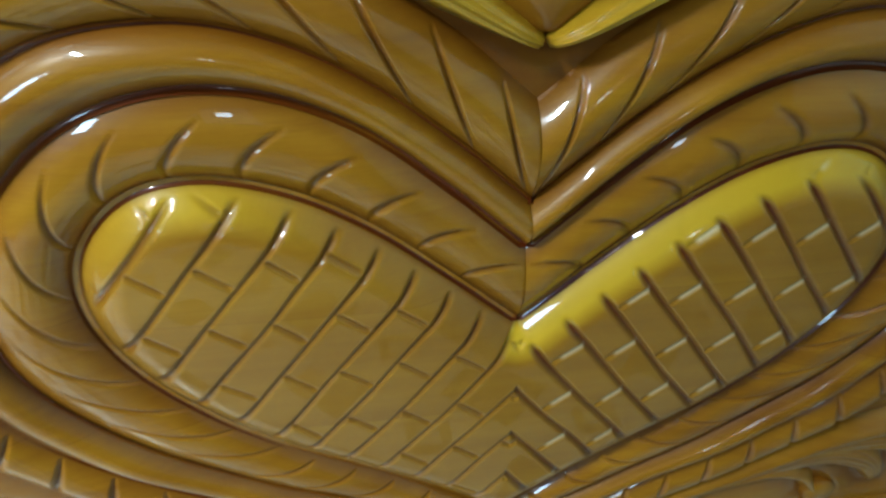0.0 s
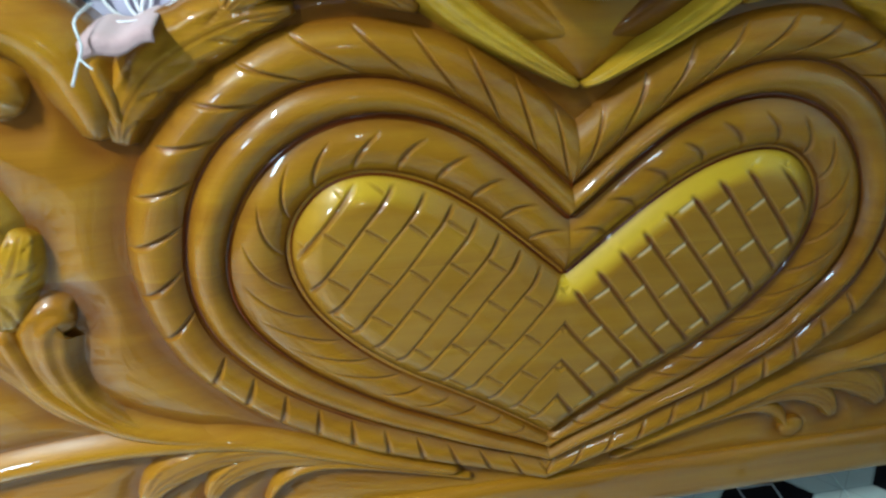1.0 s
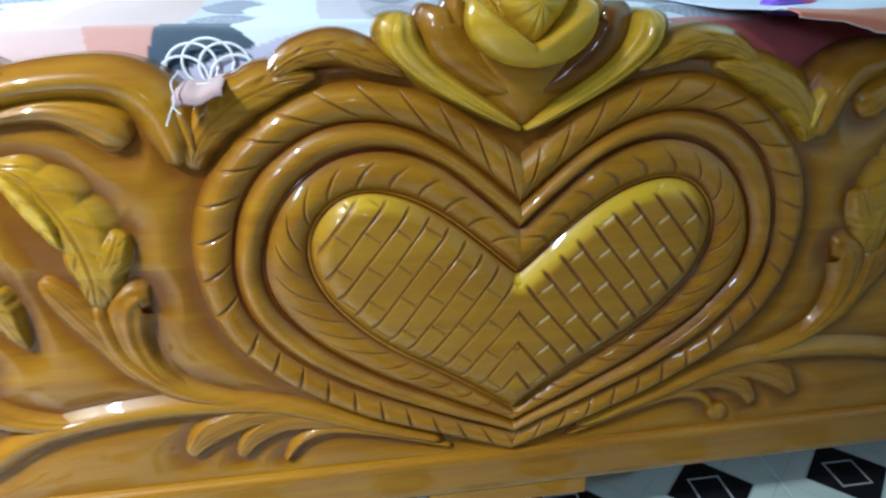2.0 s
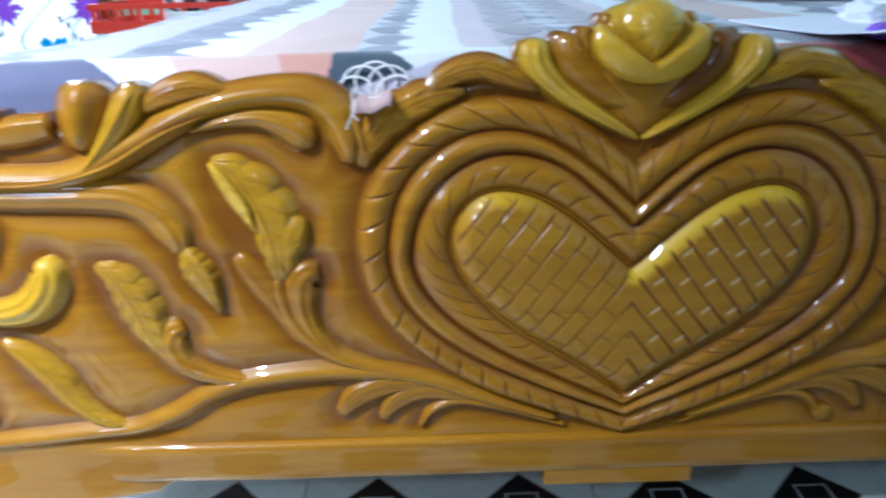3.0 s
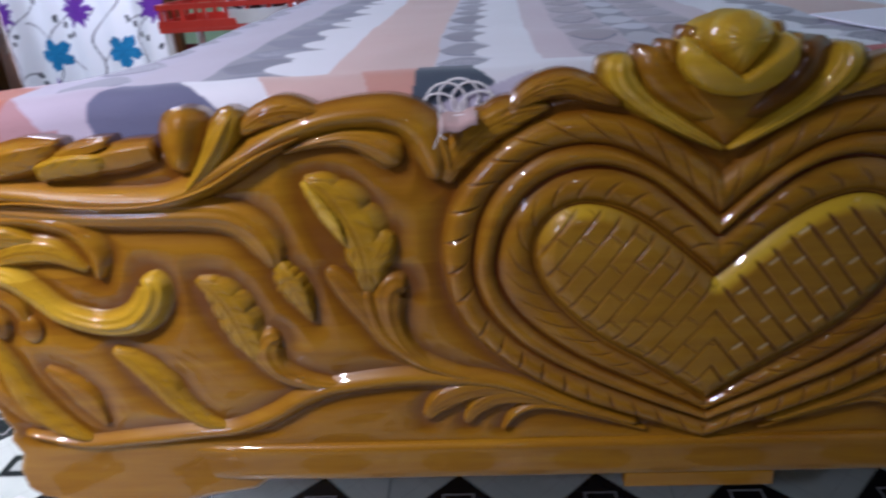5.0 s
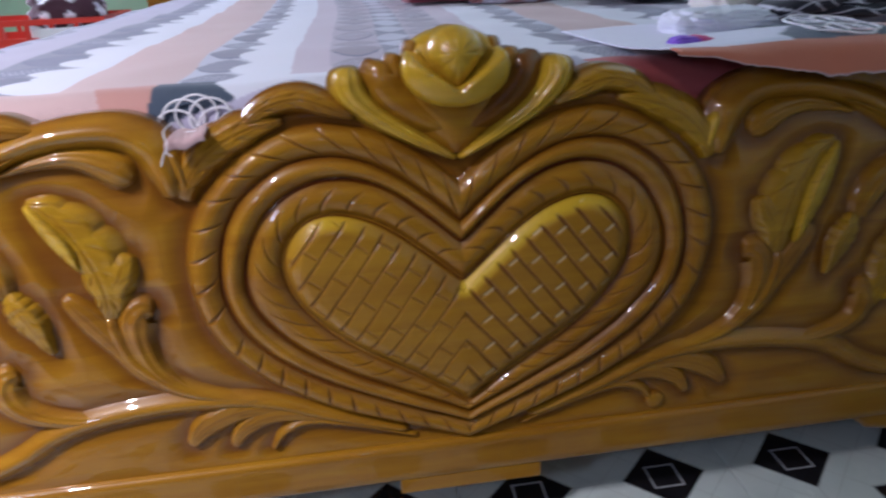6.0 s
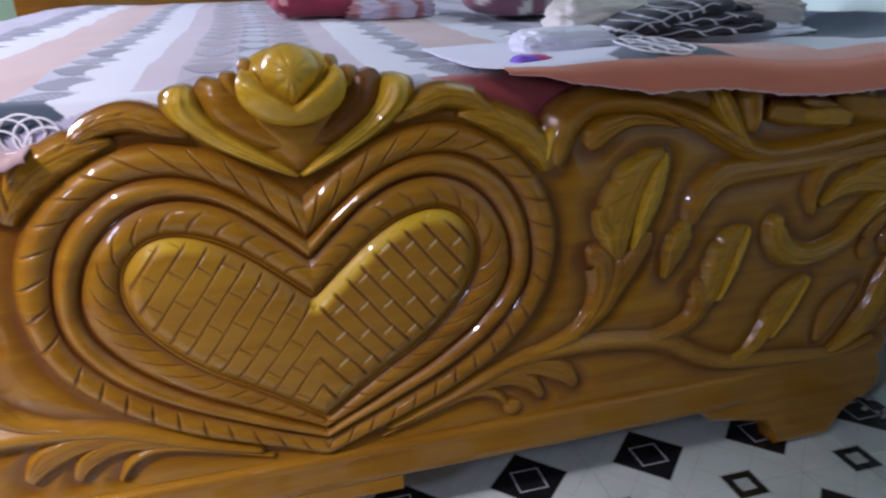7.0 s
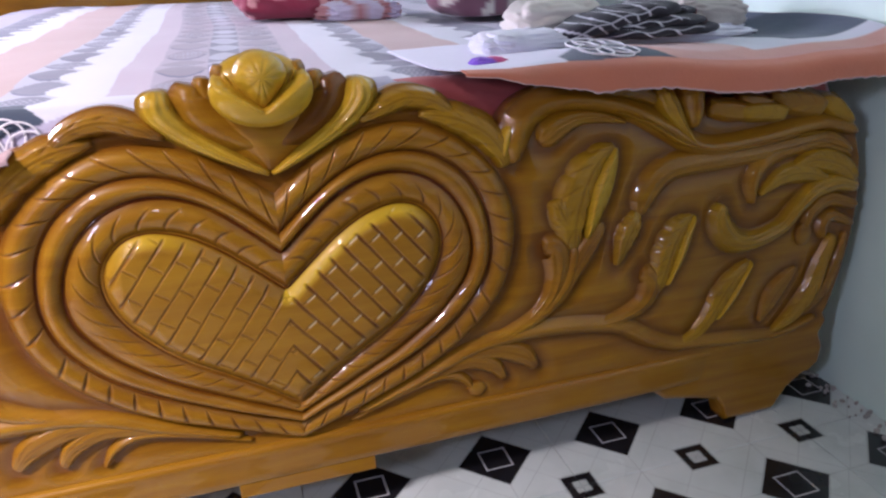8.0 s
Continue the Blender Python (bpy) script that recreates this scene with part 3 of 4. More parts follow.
    strip("side_leaf", [(-.722, .262), (-.706, .226), (-.692, .186), (-.668, .155), (-.635, .132)], (.006, .012, .015, .012, .002), 0.020, LEAF, "plate", n=70, m=29, cuts=7, tilt=-0.35, other=(.006, .010, .012, .010, .002), **S)
    strip("side_leaf", [(-.742, .262), (-.735, .225), (-.716, .182), (-.690, .150)], (.004, .009, .012, .003), 0.013, WOOD, "leaf", n=50, m=21, cuts=5, **S)
    strip("hollow_leaf", [(-.668, .222), (-.650, .205), (-.632, .183), (-.616, .150)], (.004, .012, .015, .003), 0.010, WOOD, "leaf", n=40, m=21, **S)
    # large leaf with its lobes, stalks and round lobe
    leaf = strip("large_leaf", [(-.385, .414), (-.366, .402), (-.350, .378), (-.339, .350), (-.334, .322), (-.335, .296)], (.004, .010, .015, .017, .015, .006), 0.021, LEAF, "leaf", n=100, m=33, cuts=5, lobes=0.22, tilt=0.05,
                 other=(.004, .018, .030, .031, .026, .008), **S)
    # gold tone puts the light on this lobe into its colour
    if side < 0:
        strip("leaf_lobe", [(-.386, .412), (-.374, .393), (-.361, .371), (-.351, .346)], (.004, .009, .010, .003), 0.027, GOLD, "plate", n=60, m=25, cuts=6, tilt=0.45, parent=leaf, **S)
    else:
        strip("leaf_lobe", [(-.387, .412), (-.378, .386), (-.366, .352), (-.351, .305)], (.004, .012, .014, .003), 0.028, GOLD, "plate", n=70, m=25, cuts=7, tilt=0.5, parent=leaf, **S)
    strip("leaf_lobe", [(-.331, .322), (-.319, .338), (-.309, .360)], (.007, .014, .008), 0.022, LEAF, "leaf", n=40, m=21, cuts=3, parent=leaf, **S)
    strip("stalk", [(-.336, .300), (-.333, .280), (-.321, .248), (-.288, .218), (-.249, .202), (-.20, .193)], (.007, .010, .011, .011, .008, .003), 0.018, WOOD, n=70, m=23, **S)
    strip("stalk", [(-.372, .324), (-.366, .315), (-.349, .291), (-.332, .265), (-.314, .236), (-.283, .214)], (.004, .010, .014, .012, .009, .004), 0.015, WOOD, "leaf", n=60, m=23, **S)
    strip("lobe_leaf", [(-.296, .300), (-.306, .302), (-.314, .292), (-.314, .265), (-.301, .234), (-.270, .208), (-.226, .195)], (.012, .017, .019, .015, .011, .008, .003), 0.022, WOOD, "fluted", n=80, m=25, **S)
    # second leaf and its lobe
    leaf = strip("middle_leaf", [(-.497, .317), (-.481, .303), (-.469, .279), (-.460, .250), (-.448, .218)], (.004, .013, .018, .016, .005), 0.021, LEAF, "leaf", n=90, m=31, cuts=6, lobes=0.16, tilt=0.1, other=(.004, .018, .023, .019, .005), **S)
    # added gold strip: the highlight on this leaf's edge put in as colour
    if side > 0:
        strip("leaf_glint", [(-.500, .317), (-.492, .296), (-.481, .266), (-.464, .228)], (.003, .007, .008, .003), 0.026, GOLD, "plate", n=50, m=21, tilt=0.5, parent=leaf, **S)
    strip("lobe_leaf", [(-.428, .250), (-.438, .246), (-.443, .232), (-.433, .211), (-.408, .198), (-.374, .192), (-.33, .196)], (.011, .015, .017, .014, .011, .008, .004), 0.021, WOOD, "fluted", n=80, m=25, **S)
    # third leaf
    leaf = strip("small_leaf", [(-.590, .243), (-.568, .226), (-.548, .201), (-.535, .178), (-.515, .155), (-.490, .144)], (.004, .012, .015, .012, .008, .003), 0.020, LEAF, "leaf", n=70, m=27, cuts=6, lobes=0.12, tilt=-0.3, **S)
    # same painted edge highlight for the third leaf
    if side > 0:
        strip("leaf_glint", [(-.592, .243), (-.580, .222), (-.563, .194), (-.543, .167)], (.003, .006, .007, .002), 0.025, GOLD, "plate", n=50, m=21, tilt=0.5, parent=leaf, **S)
    # leaves and arch beneath the heart
    strip("low_leaf", [(-.286, .150), (-.268, .170), (-.234, .183), (-.198, .182), (-.15, .168)], (.006, .013, .012, .009, .003), 0.013, WOOD, "leaf", n=60, m=25, cuts=3, **S)
    strip("low_leaf", [(-.244, .143), (-.230, .163), (-.200, .174), (-.160, .168), (-.12, .155)], (.005, .010, .010, .007, .002), 0.012, WOOD, "leaf", n=50, m=23, cuts=2, **S)
    strip("arch", [(-.206, .134), (-.191, .154), (-.164, .162), (-.119, .152), (-.055, .130)], (.003, .006, .006, .005, .002), 0.010, WOOD, n=60, **S)
    # leafy top edge: pads that overlap like tiles
    strip("edge_leaf", [(-.728, .409), (-.707, .424), (-.688, .437), (-.672, .445)], (.005, .011, .013, .004), 0.020, LEAF, "plate", base=FREE, m=23, cuts=4, tilt=0.35, **S)
    strip("edge_leaf", [(-.680, .431), (-.655, .440), (-.625, .446), (-.596, .455)], (.012, .016, .015, .005), 0.022, WOOD, "plate", base=FREE, n=50, m=23, cuts=4, tilt=0.3, **S)
    strip("edge_leaf", [(-.622, .430), (-.592, .436), (-.565, .438), (-.546, .441)], (.010, .013, .012, .004), 0.024, LEAF, "plate", base=FREE, n=50, m=23, cuts=4, tilt=0.3, **S)
    strip("edge_pad", [(-.600, .445), (-.575, .450), (-.550, .456)], (.005, .008, .004), 0.018, WOOD, "plate", base=FREE, **S)
    strip("edge_leaf", [(-.568, .436), (-.540, .441), (-.512, .446)], (.010, .013, .010), 0.016, WOOD, "plate", base=FREE, m=21, tilt=0.3, round_end=False, **S)
    strip("thumb", [(-.487, .424), (-.486, .446), (-.483, .466), (-.479, .484)], (.011, .017, .018, .013), 0.036, WOOD, base=FREE, n=60, m=27, **S)
    strip("flame", [(-.495, .400), (-.470, .429), (-.452, .455), (-.438, .480)], (.003, .010, .015, .010), 0.036, LEAF, "fluted", base=FREE, n=60, m=25, **S)
    strip("edge_leaf", [(-.437, .460), (-.415, .472), (-.392, .477), (-.362, .474)], (.006, .011, .011, .003), 0.018, WOOD, "leaf", base=FREE, n=50, m=23, cuts=4, **S)
    # leaves that lean on the heart's shoulder
    strip("shoulder_leaf", [(-.250, .404), (-.243, .424), (-.222, .447), (-.188, .464), (-.155, .470)], (.006, .013, .016, .014, .003), 0.020, WOOD if side < 0 else LEAF, "leaf", base=FREE, n=60, m=27, cuts=5, lobes=0.14, **S)
    strip("shoulder_leaf", [(-.192, .467), (-.170, .482), (-.142, .488), (-.116, .480), (-.092, .468)], (.006, .010, .011, .010, .003), 0.022, WOOD if side < 0 else LEAF, "leaf", base=FREE, n=60, m=27, cuts=5, **S)
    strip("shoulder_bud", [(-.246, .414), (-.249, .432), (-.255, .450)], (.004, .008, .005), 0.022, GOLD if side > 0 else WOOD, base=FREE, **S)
    if side > 0:
        knob("boss", -.208, .137, .011, .010, .004, WOOD, -side)
    # crest
    strip("crest_petal", [(-.001, .424), (-.022, .436), (-.049, .452), (-.076, .471), (-.094, .492), (-.094, .512)], (.003, .006, .009, .012, .016, .013), 0.034, GOLD, "fluted", base=FREE, n=80, m=27, **S)
    # cup is darker brown on one side, plain wood on the other
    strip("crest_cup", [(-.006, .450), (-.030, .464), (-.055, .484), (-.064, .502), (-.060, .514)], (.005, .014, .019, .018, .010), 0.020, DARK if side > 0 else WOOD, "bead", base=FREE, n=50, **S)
    strip("crest_frill", [(-.048, .500), (-.053, .512), (-.052, .521)], (.006, .008, .005), 0.010, WOOD, base=FREE, **S)
    strip("crest_frill", [(-.030, .510), (-.036, .522), (-.034, .531)], (.006, .007, .005), 0.010, WOOD, base=FREE, **S)


def crest_bud():
    """A bud that opens upwards: a deep bowl, a pointed ball in it and a V-shaped fold."""
    strip("crest_heart", [(0, .428), (0, .455), (0, .485), (0, .515)], (.006, .036, .055, .040), 0.022, WOOD, base=FREE, n=60, m=35)
    n, m = 26, 60
    a = np.linspace(0, np.pi / 2, n)
    b = np.linspace(0, 2 * np.pi, m, endpoint=False)
    X = 0.048 * np.sin(a)[:, None] * np.cos(b)[None]
    W = 0.507 + 0.034 * np.sin(a)[:, None] * np.sin(b)[None]
    H = 0.016 + 0.024 * np.cos(a)[:, None] ** 0.8 * np.ones((1, m))
    H -= 0.026 * np.clip((W - 0.487 - abs(X) * 0.72) / 0.007, 0, 1)
    H[-1] = FREE
    mesh_object("crest_bowl", np.stack([X, -H, W], -1).reshape(-1, 3), grid_faces(n, m, wrap=True), GOLD, board, "golden open bowl of the bud")
    # ball, drawn to a point below
    sag = np.where(np.sin(b) < 0, 1 + 0.35 * abs(np.sin(b)) ** 3, 1.0)
    X = 0.025 * np.sin(a)[:, None] * (np.cos(b) * np.where(np.sin(b) < 0, 1 - 0.35 * abs(np.sin(b)) ** 1.5, 1))[None]
    W = 0.520 + 0.023 * np.sin(a)[:, None] * (np.sin(b) * sag)[None]
    H = 0.012 + 0.026 * np.cos(a)[:, None] * np.ones((1, m))
    rays = abs(np.mod(b * 5 / np.pi + 0.5, 1) - 0.5)
    H -= 0.0016 * np.clip(1 - rays / 0.10, 0, 1)[None] * (np.sin(a) * np.clip(1.2 - np.sin(a), 0, 1))[:, None] * 3
    H[-1] = FREE
    mesh_object("crest_ball", np.stack([X, -H, W], -1).reshape(-1, 3), grid_faces(n, m, wrap=True), GOLD, board, "golden pointed ball of the bud")
    for s in (-1, 1):
        strip("crest_fold", [(-.034, .524), (-.020, .503), (-.001, .485)], (.003, .0045, .002), 0.036, GOLD, "bead", base=FREE, side=s)


crest_bud()


def carve_board():
    """The board itself: top and bottom edges over x, 34 mm thick. The ground is cut down beside each carving and swells between them."""
    top = np.array([(0, .520), (.05, .510), (.085, .498), (.11, .484), (.16, .478), (.205, .450), (.232, .424), (.243, .408), (.252, .436), (.275, .466), (.31, .472), (.36, .468),
                    (.42, .456), (.50, .446), (.62, .444), (.69, .440), (.762, .440)])
    low = np.array([(0, .0785), (.440, .080), (.458, .074), (.478, .058), (.520, .050), (.560, .040), (.572, .022), (.577, .003), (.657, .003), (.662, .012), (.676, .032), (.700, .048), (.762, .052)])
    end = np.array([(.050, .702), (.056, .718), (.068, .733), (.09, .736), (.112, .727), (.130, .736), (.143, .730), (.16, .738), (.20, .750), (.24, .758), (.28, .762), (.32, .762), (.36, .756), (.40, .742), (.425, .722), (.440, .706)])
    half = np.concatenate([np.linspace(0, .70, 320), np.linspace(.70, .762, 30)[1:]])
    t, b = np.interp(half, top[:, 0], top[:, 1]), np.interp(half, low[:, 0], low[:, 1])
    rows = 190
    v = np.linspace(0, 1, rows)
    X = np.repeat(half[:, None], rows, 1)
    W = b[:, None] + (t - b)[:, None] * v
    # scalloped ends
    reach = np.interp(W, end[:, 0], end[:, 1])
    X = np.where(X > .70, .70 + (X - .70) * (reach - .70) / .062, X)
    brink = np.where(X > .69, reach - X, 0.2)
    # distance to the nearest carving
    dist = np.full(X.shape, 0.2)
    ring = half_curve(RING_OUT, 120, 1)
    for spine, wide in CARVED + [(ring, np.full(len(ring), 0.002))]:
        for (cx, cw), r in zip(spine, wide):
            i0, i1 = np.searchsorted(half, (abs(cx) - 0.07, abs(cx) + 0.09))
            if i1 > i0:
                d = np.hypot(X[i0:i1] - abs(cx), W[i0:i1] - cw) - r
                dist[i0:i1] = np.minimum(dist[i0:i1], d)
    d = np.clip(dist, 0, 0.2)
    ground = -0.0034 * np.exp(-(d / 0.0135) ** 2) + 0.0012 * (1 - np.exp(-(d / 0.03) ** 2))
    # brown halo beside each carving: sprayed finish with recess shade painted in
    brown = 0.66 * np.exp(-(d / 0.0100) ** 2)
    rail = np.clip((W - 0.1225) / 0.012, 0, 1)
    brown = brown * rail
    ground = ground * rail * np.clip(brink / 0.02, 0.2, 1)
    X = np.concatenate([-X[:0:-1], X])
    W, ground, brown, brink = (np.concatenate([q[:0:-1], q]) for q in (W, ground, brown, brink))
    height = np.concatenate([(t - b)[:0:-1], t - b])
    edge = np.minimum(np.minimum(v, 1 - v)[None] * height[:, None], np.maximum(brink, 0))
    coarse = np.array([[noise.noise(Vector((a * 9, c * 14, 0.3))) for c in np.linspace(0, .5, 40)] for a in np.linspace(-.77, .77, 120)])
    gi, gj = (X + .77) / 1.54 * 118, np.clip(W / .5, 0, .999) * 38
    H = ground + coarse[gi.astype(int).clip(0, 119), gj.astype(int).clip(0, 39)] * 0.0004
    H -= 0.007 * np.clip(1 - edge / 0.010, 0, 1) ** 2
    n, m = X.shape
    face = np.stack([spread(X), -H, W], -1).reshape(-1, 3)
    back = face.copy()
    back[:, 1] = 0.034
    faces = grid_faces(n, m, flip=True)
    ring = [i * m for i in range(n)] + [(n - 1) * m + j for j in range(1, m)] + [i * m + m - 1 for i in range(n - 2, -1, -1)] + [j for j in range(m - 2, 0, -1)]
    k = n * m
    rim = [back[i] for i in ring]
    c = len(ring)
    faces += [(ring[(i + 1) % c], ring[i], k + i, k + (i + 1) % c) for i in range(c)]
    # back face as quads between the lower and the upper edge
    faces += [(k + i, k + i + 1, k + (n - 1) + (m - 1) + (n - 1) - i - 1, k + (n - 1) + (m - 1) + (n - 1) - i) for i in range(n - 1)]
    me = board.data
    me.from_pydata([tuple(q) for q in np.vstack([face, rim])], [], [tuple(f) for f in faces])
    me.materials.append(WOOD)
    me.polygons.foreach_set("use_smooth", [True] * (len(faces)))
    me.update()
    stain_shaded(board, np.concatenate([brown.ravel(), np.full(c, 0.5)]))


carve_board()


def low_rail():
    """The flat rail along the foot of the board with a rounded upper edge."""
    n, m = 160, 12
    x = np.linspace(-.690, .690, n)
    prof = np.array([(.1225, -.003), (.1222, .004), (.121, .0075), (.1185, .0098), (.115, .0105), (.108, .0095), (.098, .0092), (.088, .0090), (.0800, .0085), (.0775, .006), (.0765, .002), (.0762, -.004)])
    X = np.repeat(x[:, None], m, 1)
    W = prof[None, :, 0] + 0.0012 * np.sin(x * 3.1)[:, None] + 0 * X
    drop = np.interp(abs(x), (0, .38, .50, .58, .69), (-.003, -.003, -.006, -.014, -.02))
    H = prof[None, :, 1] + drop[:, None]
    faces = grid_faces(n, m) + [tuple(range(m)), tuple(range((n - 1) * m, n * m))[::-1]]
    mesh_object("low_rail", np.stack([X, -H, W], -1).reshape(-1, 3), faces, WOOD, board, "smooth bottom rail")


low_rail()
part("rail_block", box(-.078, .077, -.0050, .0335, .0610, .0790, .0015), WOOD, board, "block under the bottom rail")
for s in (-1, 1):
    part("side_rail", box(s * .70 - .014, s * .70 + .014, .05, 2.02, .20, .38, .004), WOOD, bed)
    part("bed_leg", box(s * .70 - .03, s * .70 + .03, 1.96, 2.02, 0.0, .40, .004), WOOD, bed)
part("slat_base", box(-.685, .685, .06, 2.0, .345, .365, .003), WOOD, bed)
part("headboard", box(-.74, .74, 2.022, 2.06, .08, 1.0, .008), WOOD, bed)

# ---- bedding ----
mattress = tagged(part("mattress", box(-.66, .70, .105, 1.99, .367, .478, .03), MATTRESS), "red cloth mattress on the bed", "mattress")

PEACH, LILAC, SLATE, TEAL, WHITEC, GREY, ORANGE, PINK = (np.array(lin(*c)[:3]) for c in (
    (222, 194, 192), (208, 202, 226), (98, 100, 134), (60, 76, 96), (234, 234, 246), (180, 180, 202), (208, 120, 88), (210, 148, 152)))


def edge_profile(e, r, steep=1.3):
    """Distance past a rounded edge, to how far out and how far down the cloth lies."""
    e = np.maximum(e, 0)
    bend = np.minimum(e, steep * r) / r
    rest = np.maximum(e - steep * r, 0)
    return r * np.sin(bend) + rest * np.cos(steep), r * (1 - np.cos(bend)) + rest * np.sin(steep)


def stripes(x, y):
    """The printed stripes, mirrored about a middle line: white bands with scalloped outer edges, plain bands and columns of pointed ovals."""
    u = x + 0.02 + 0.006 * np.sin(y * 5)
    a, period = abs(u), 0.096
    col = np.empty(x.shape + (3,))
    col[:] = LILAC * 0.6 + GREY * 0.4
    mauve, sky_blue, pink = LILAC * .62 + PEACH * .25, GREY * .55 + WHITEC * .4, PEACH * .85 + ORANGE * .12
    for lo, hi, c in ((.080, .132, LILAC * .55 + PEACH * .42), (.232, .352, pink), (.475, .56, LILAC * .72 + PEACH * .08), (.64, .80, LILAC * .8)):
        col[(a > lo) & (a < hi)] = c
    shade_in = np.clip((a - .232) / .12, 0, 1)[..., None]
    col = np.where(((a > .232) & (a < .352))[..., None], col * (.88 + .12 * shade_in) + .04 * (1 - shade_in), col)
    # columns of pointed ovals
    for k, (c, half, dye, ground) in enumerate(((.0, .026, sky_blue, GREY * .62), (.054, .032, mauve * .66, mauve * .9), (.205, .032, GREY * .60, sky_blue), (.432, .046, SLATE * .42 + GREY * .30, GREY * .58), (.60, .04, GREY * .66, LILAC * .8))):
        inside = abs(a - c) < half
        q = y / period + 0.5 * (k % 2)
        row, f = np.floor(q), 2 * np.mod(q, 1) - 1
        lens = np.clip(1 - ((a - c) / half) ** 2, 0, 1)
        tone = 0.85 + 0.28 * np.mod(np.sin(row * 12.9 + k * 7.1) * 43.7, 1)
        col[inside] = ground
        oval = inside & (abs(f) < lens * .93)
        col[oval] = dye * tone[oval][:, None]
        under = inside & (abs(f + lens * .86) < .09) & (lens > .25)
        col[under] = SLATE * .55 + GREY * .25
        speck = oval & (np.mod(row + k, 3) == 0) & (np.sin(x * 900) * np.sin(y * 420) > .45) & (abs(f) < lens * .6)
        col[speck] = GREY * 1.15
    # white bands with rounded fingers on the outer edge
    for k, (lo, hi, reach) in enumerate(((.128, .166, .030), (.345, .378, .044))):
        f = 2 * np.mod(y / period + .25 + .5 * k, 1) - 1
        f2 = 2 * np.mod(y / period * 1.5 + .1, 1) - 1
        finger = reach * np.maximum(np.clip(1 - f ** 2, 0, 1) ** .8, .6 * np.clip(1 - f2 ** 2, 0, 1))
        col[(a > lo) & (a < hi + finger)] = WHITEC
    return col


# mattress red: this end of the sheet's edge stands in for the mattress
RED_CLOTH = np.array(lin(192, 86, 86)[:3])


def border(x, s):
    """The patchwork edge: overlapping round patches of plain dye."""
    col = np.empty(x.shape + (3,))
    col[:] = LILAC
    # seams between the patches, by their place at the top, the middle and the foot of the edge
    seams = ((-.760, -.750, -.744), (-.70, -.668, -.638), (-.586, -.608, -.590), (-.520, -.480, -.440), (-.440, -.421, -.405), (-.334, -.324, -.315), (-.278, -.281, -.285), (-.222, -.195, -.165), (-.10, -.09, -.08), (.02, .03, .05), (.15, .16, .17))
    dyes = (PINK * .55 + LILAC * .12, LILAC * .72 + PINK * .10, SLATE, WHITEC, PEACH * .85 + ORANGE * .12, PEACH * .4 + ORANGE * .55, TEAL, WHITEC, LILAC, GREY, RED_CLOTH)
    col[:] = ORANGE * .75
    k = np.clip(-s / .035, 0, 2.4)
    for (p, q, r), dye in zip(seams, dyes):
        edge = p + (4 * q - 3 * p - r) / 2 * k + (p - 2 * q + r) / 2 * k * k
        col[x > edge] = dye
    col[(x > -.275) & (x < -.165) & (s < -.052 + .35 * (x + .27))] = LILAC * .9
    under = (x > -.72) & (x < -.638) & (s < -.050)
    col[under] = PINK * .55 + LILAC * .12
    return col


def dyed(ob, colours, fade=1.0):
    a = ob.data.color_attributes.new("dye", "FLOAT_COLOR", "POINT")
    flat = np.ones((len(ob.data.vertices), 4), np.float32)
    flat[:, :3] = colours.reshape(-1, 3) * fade
    a.data.foreach_set("color", flat.ravel())


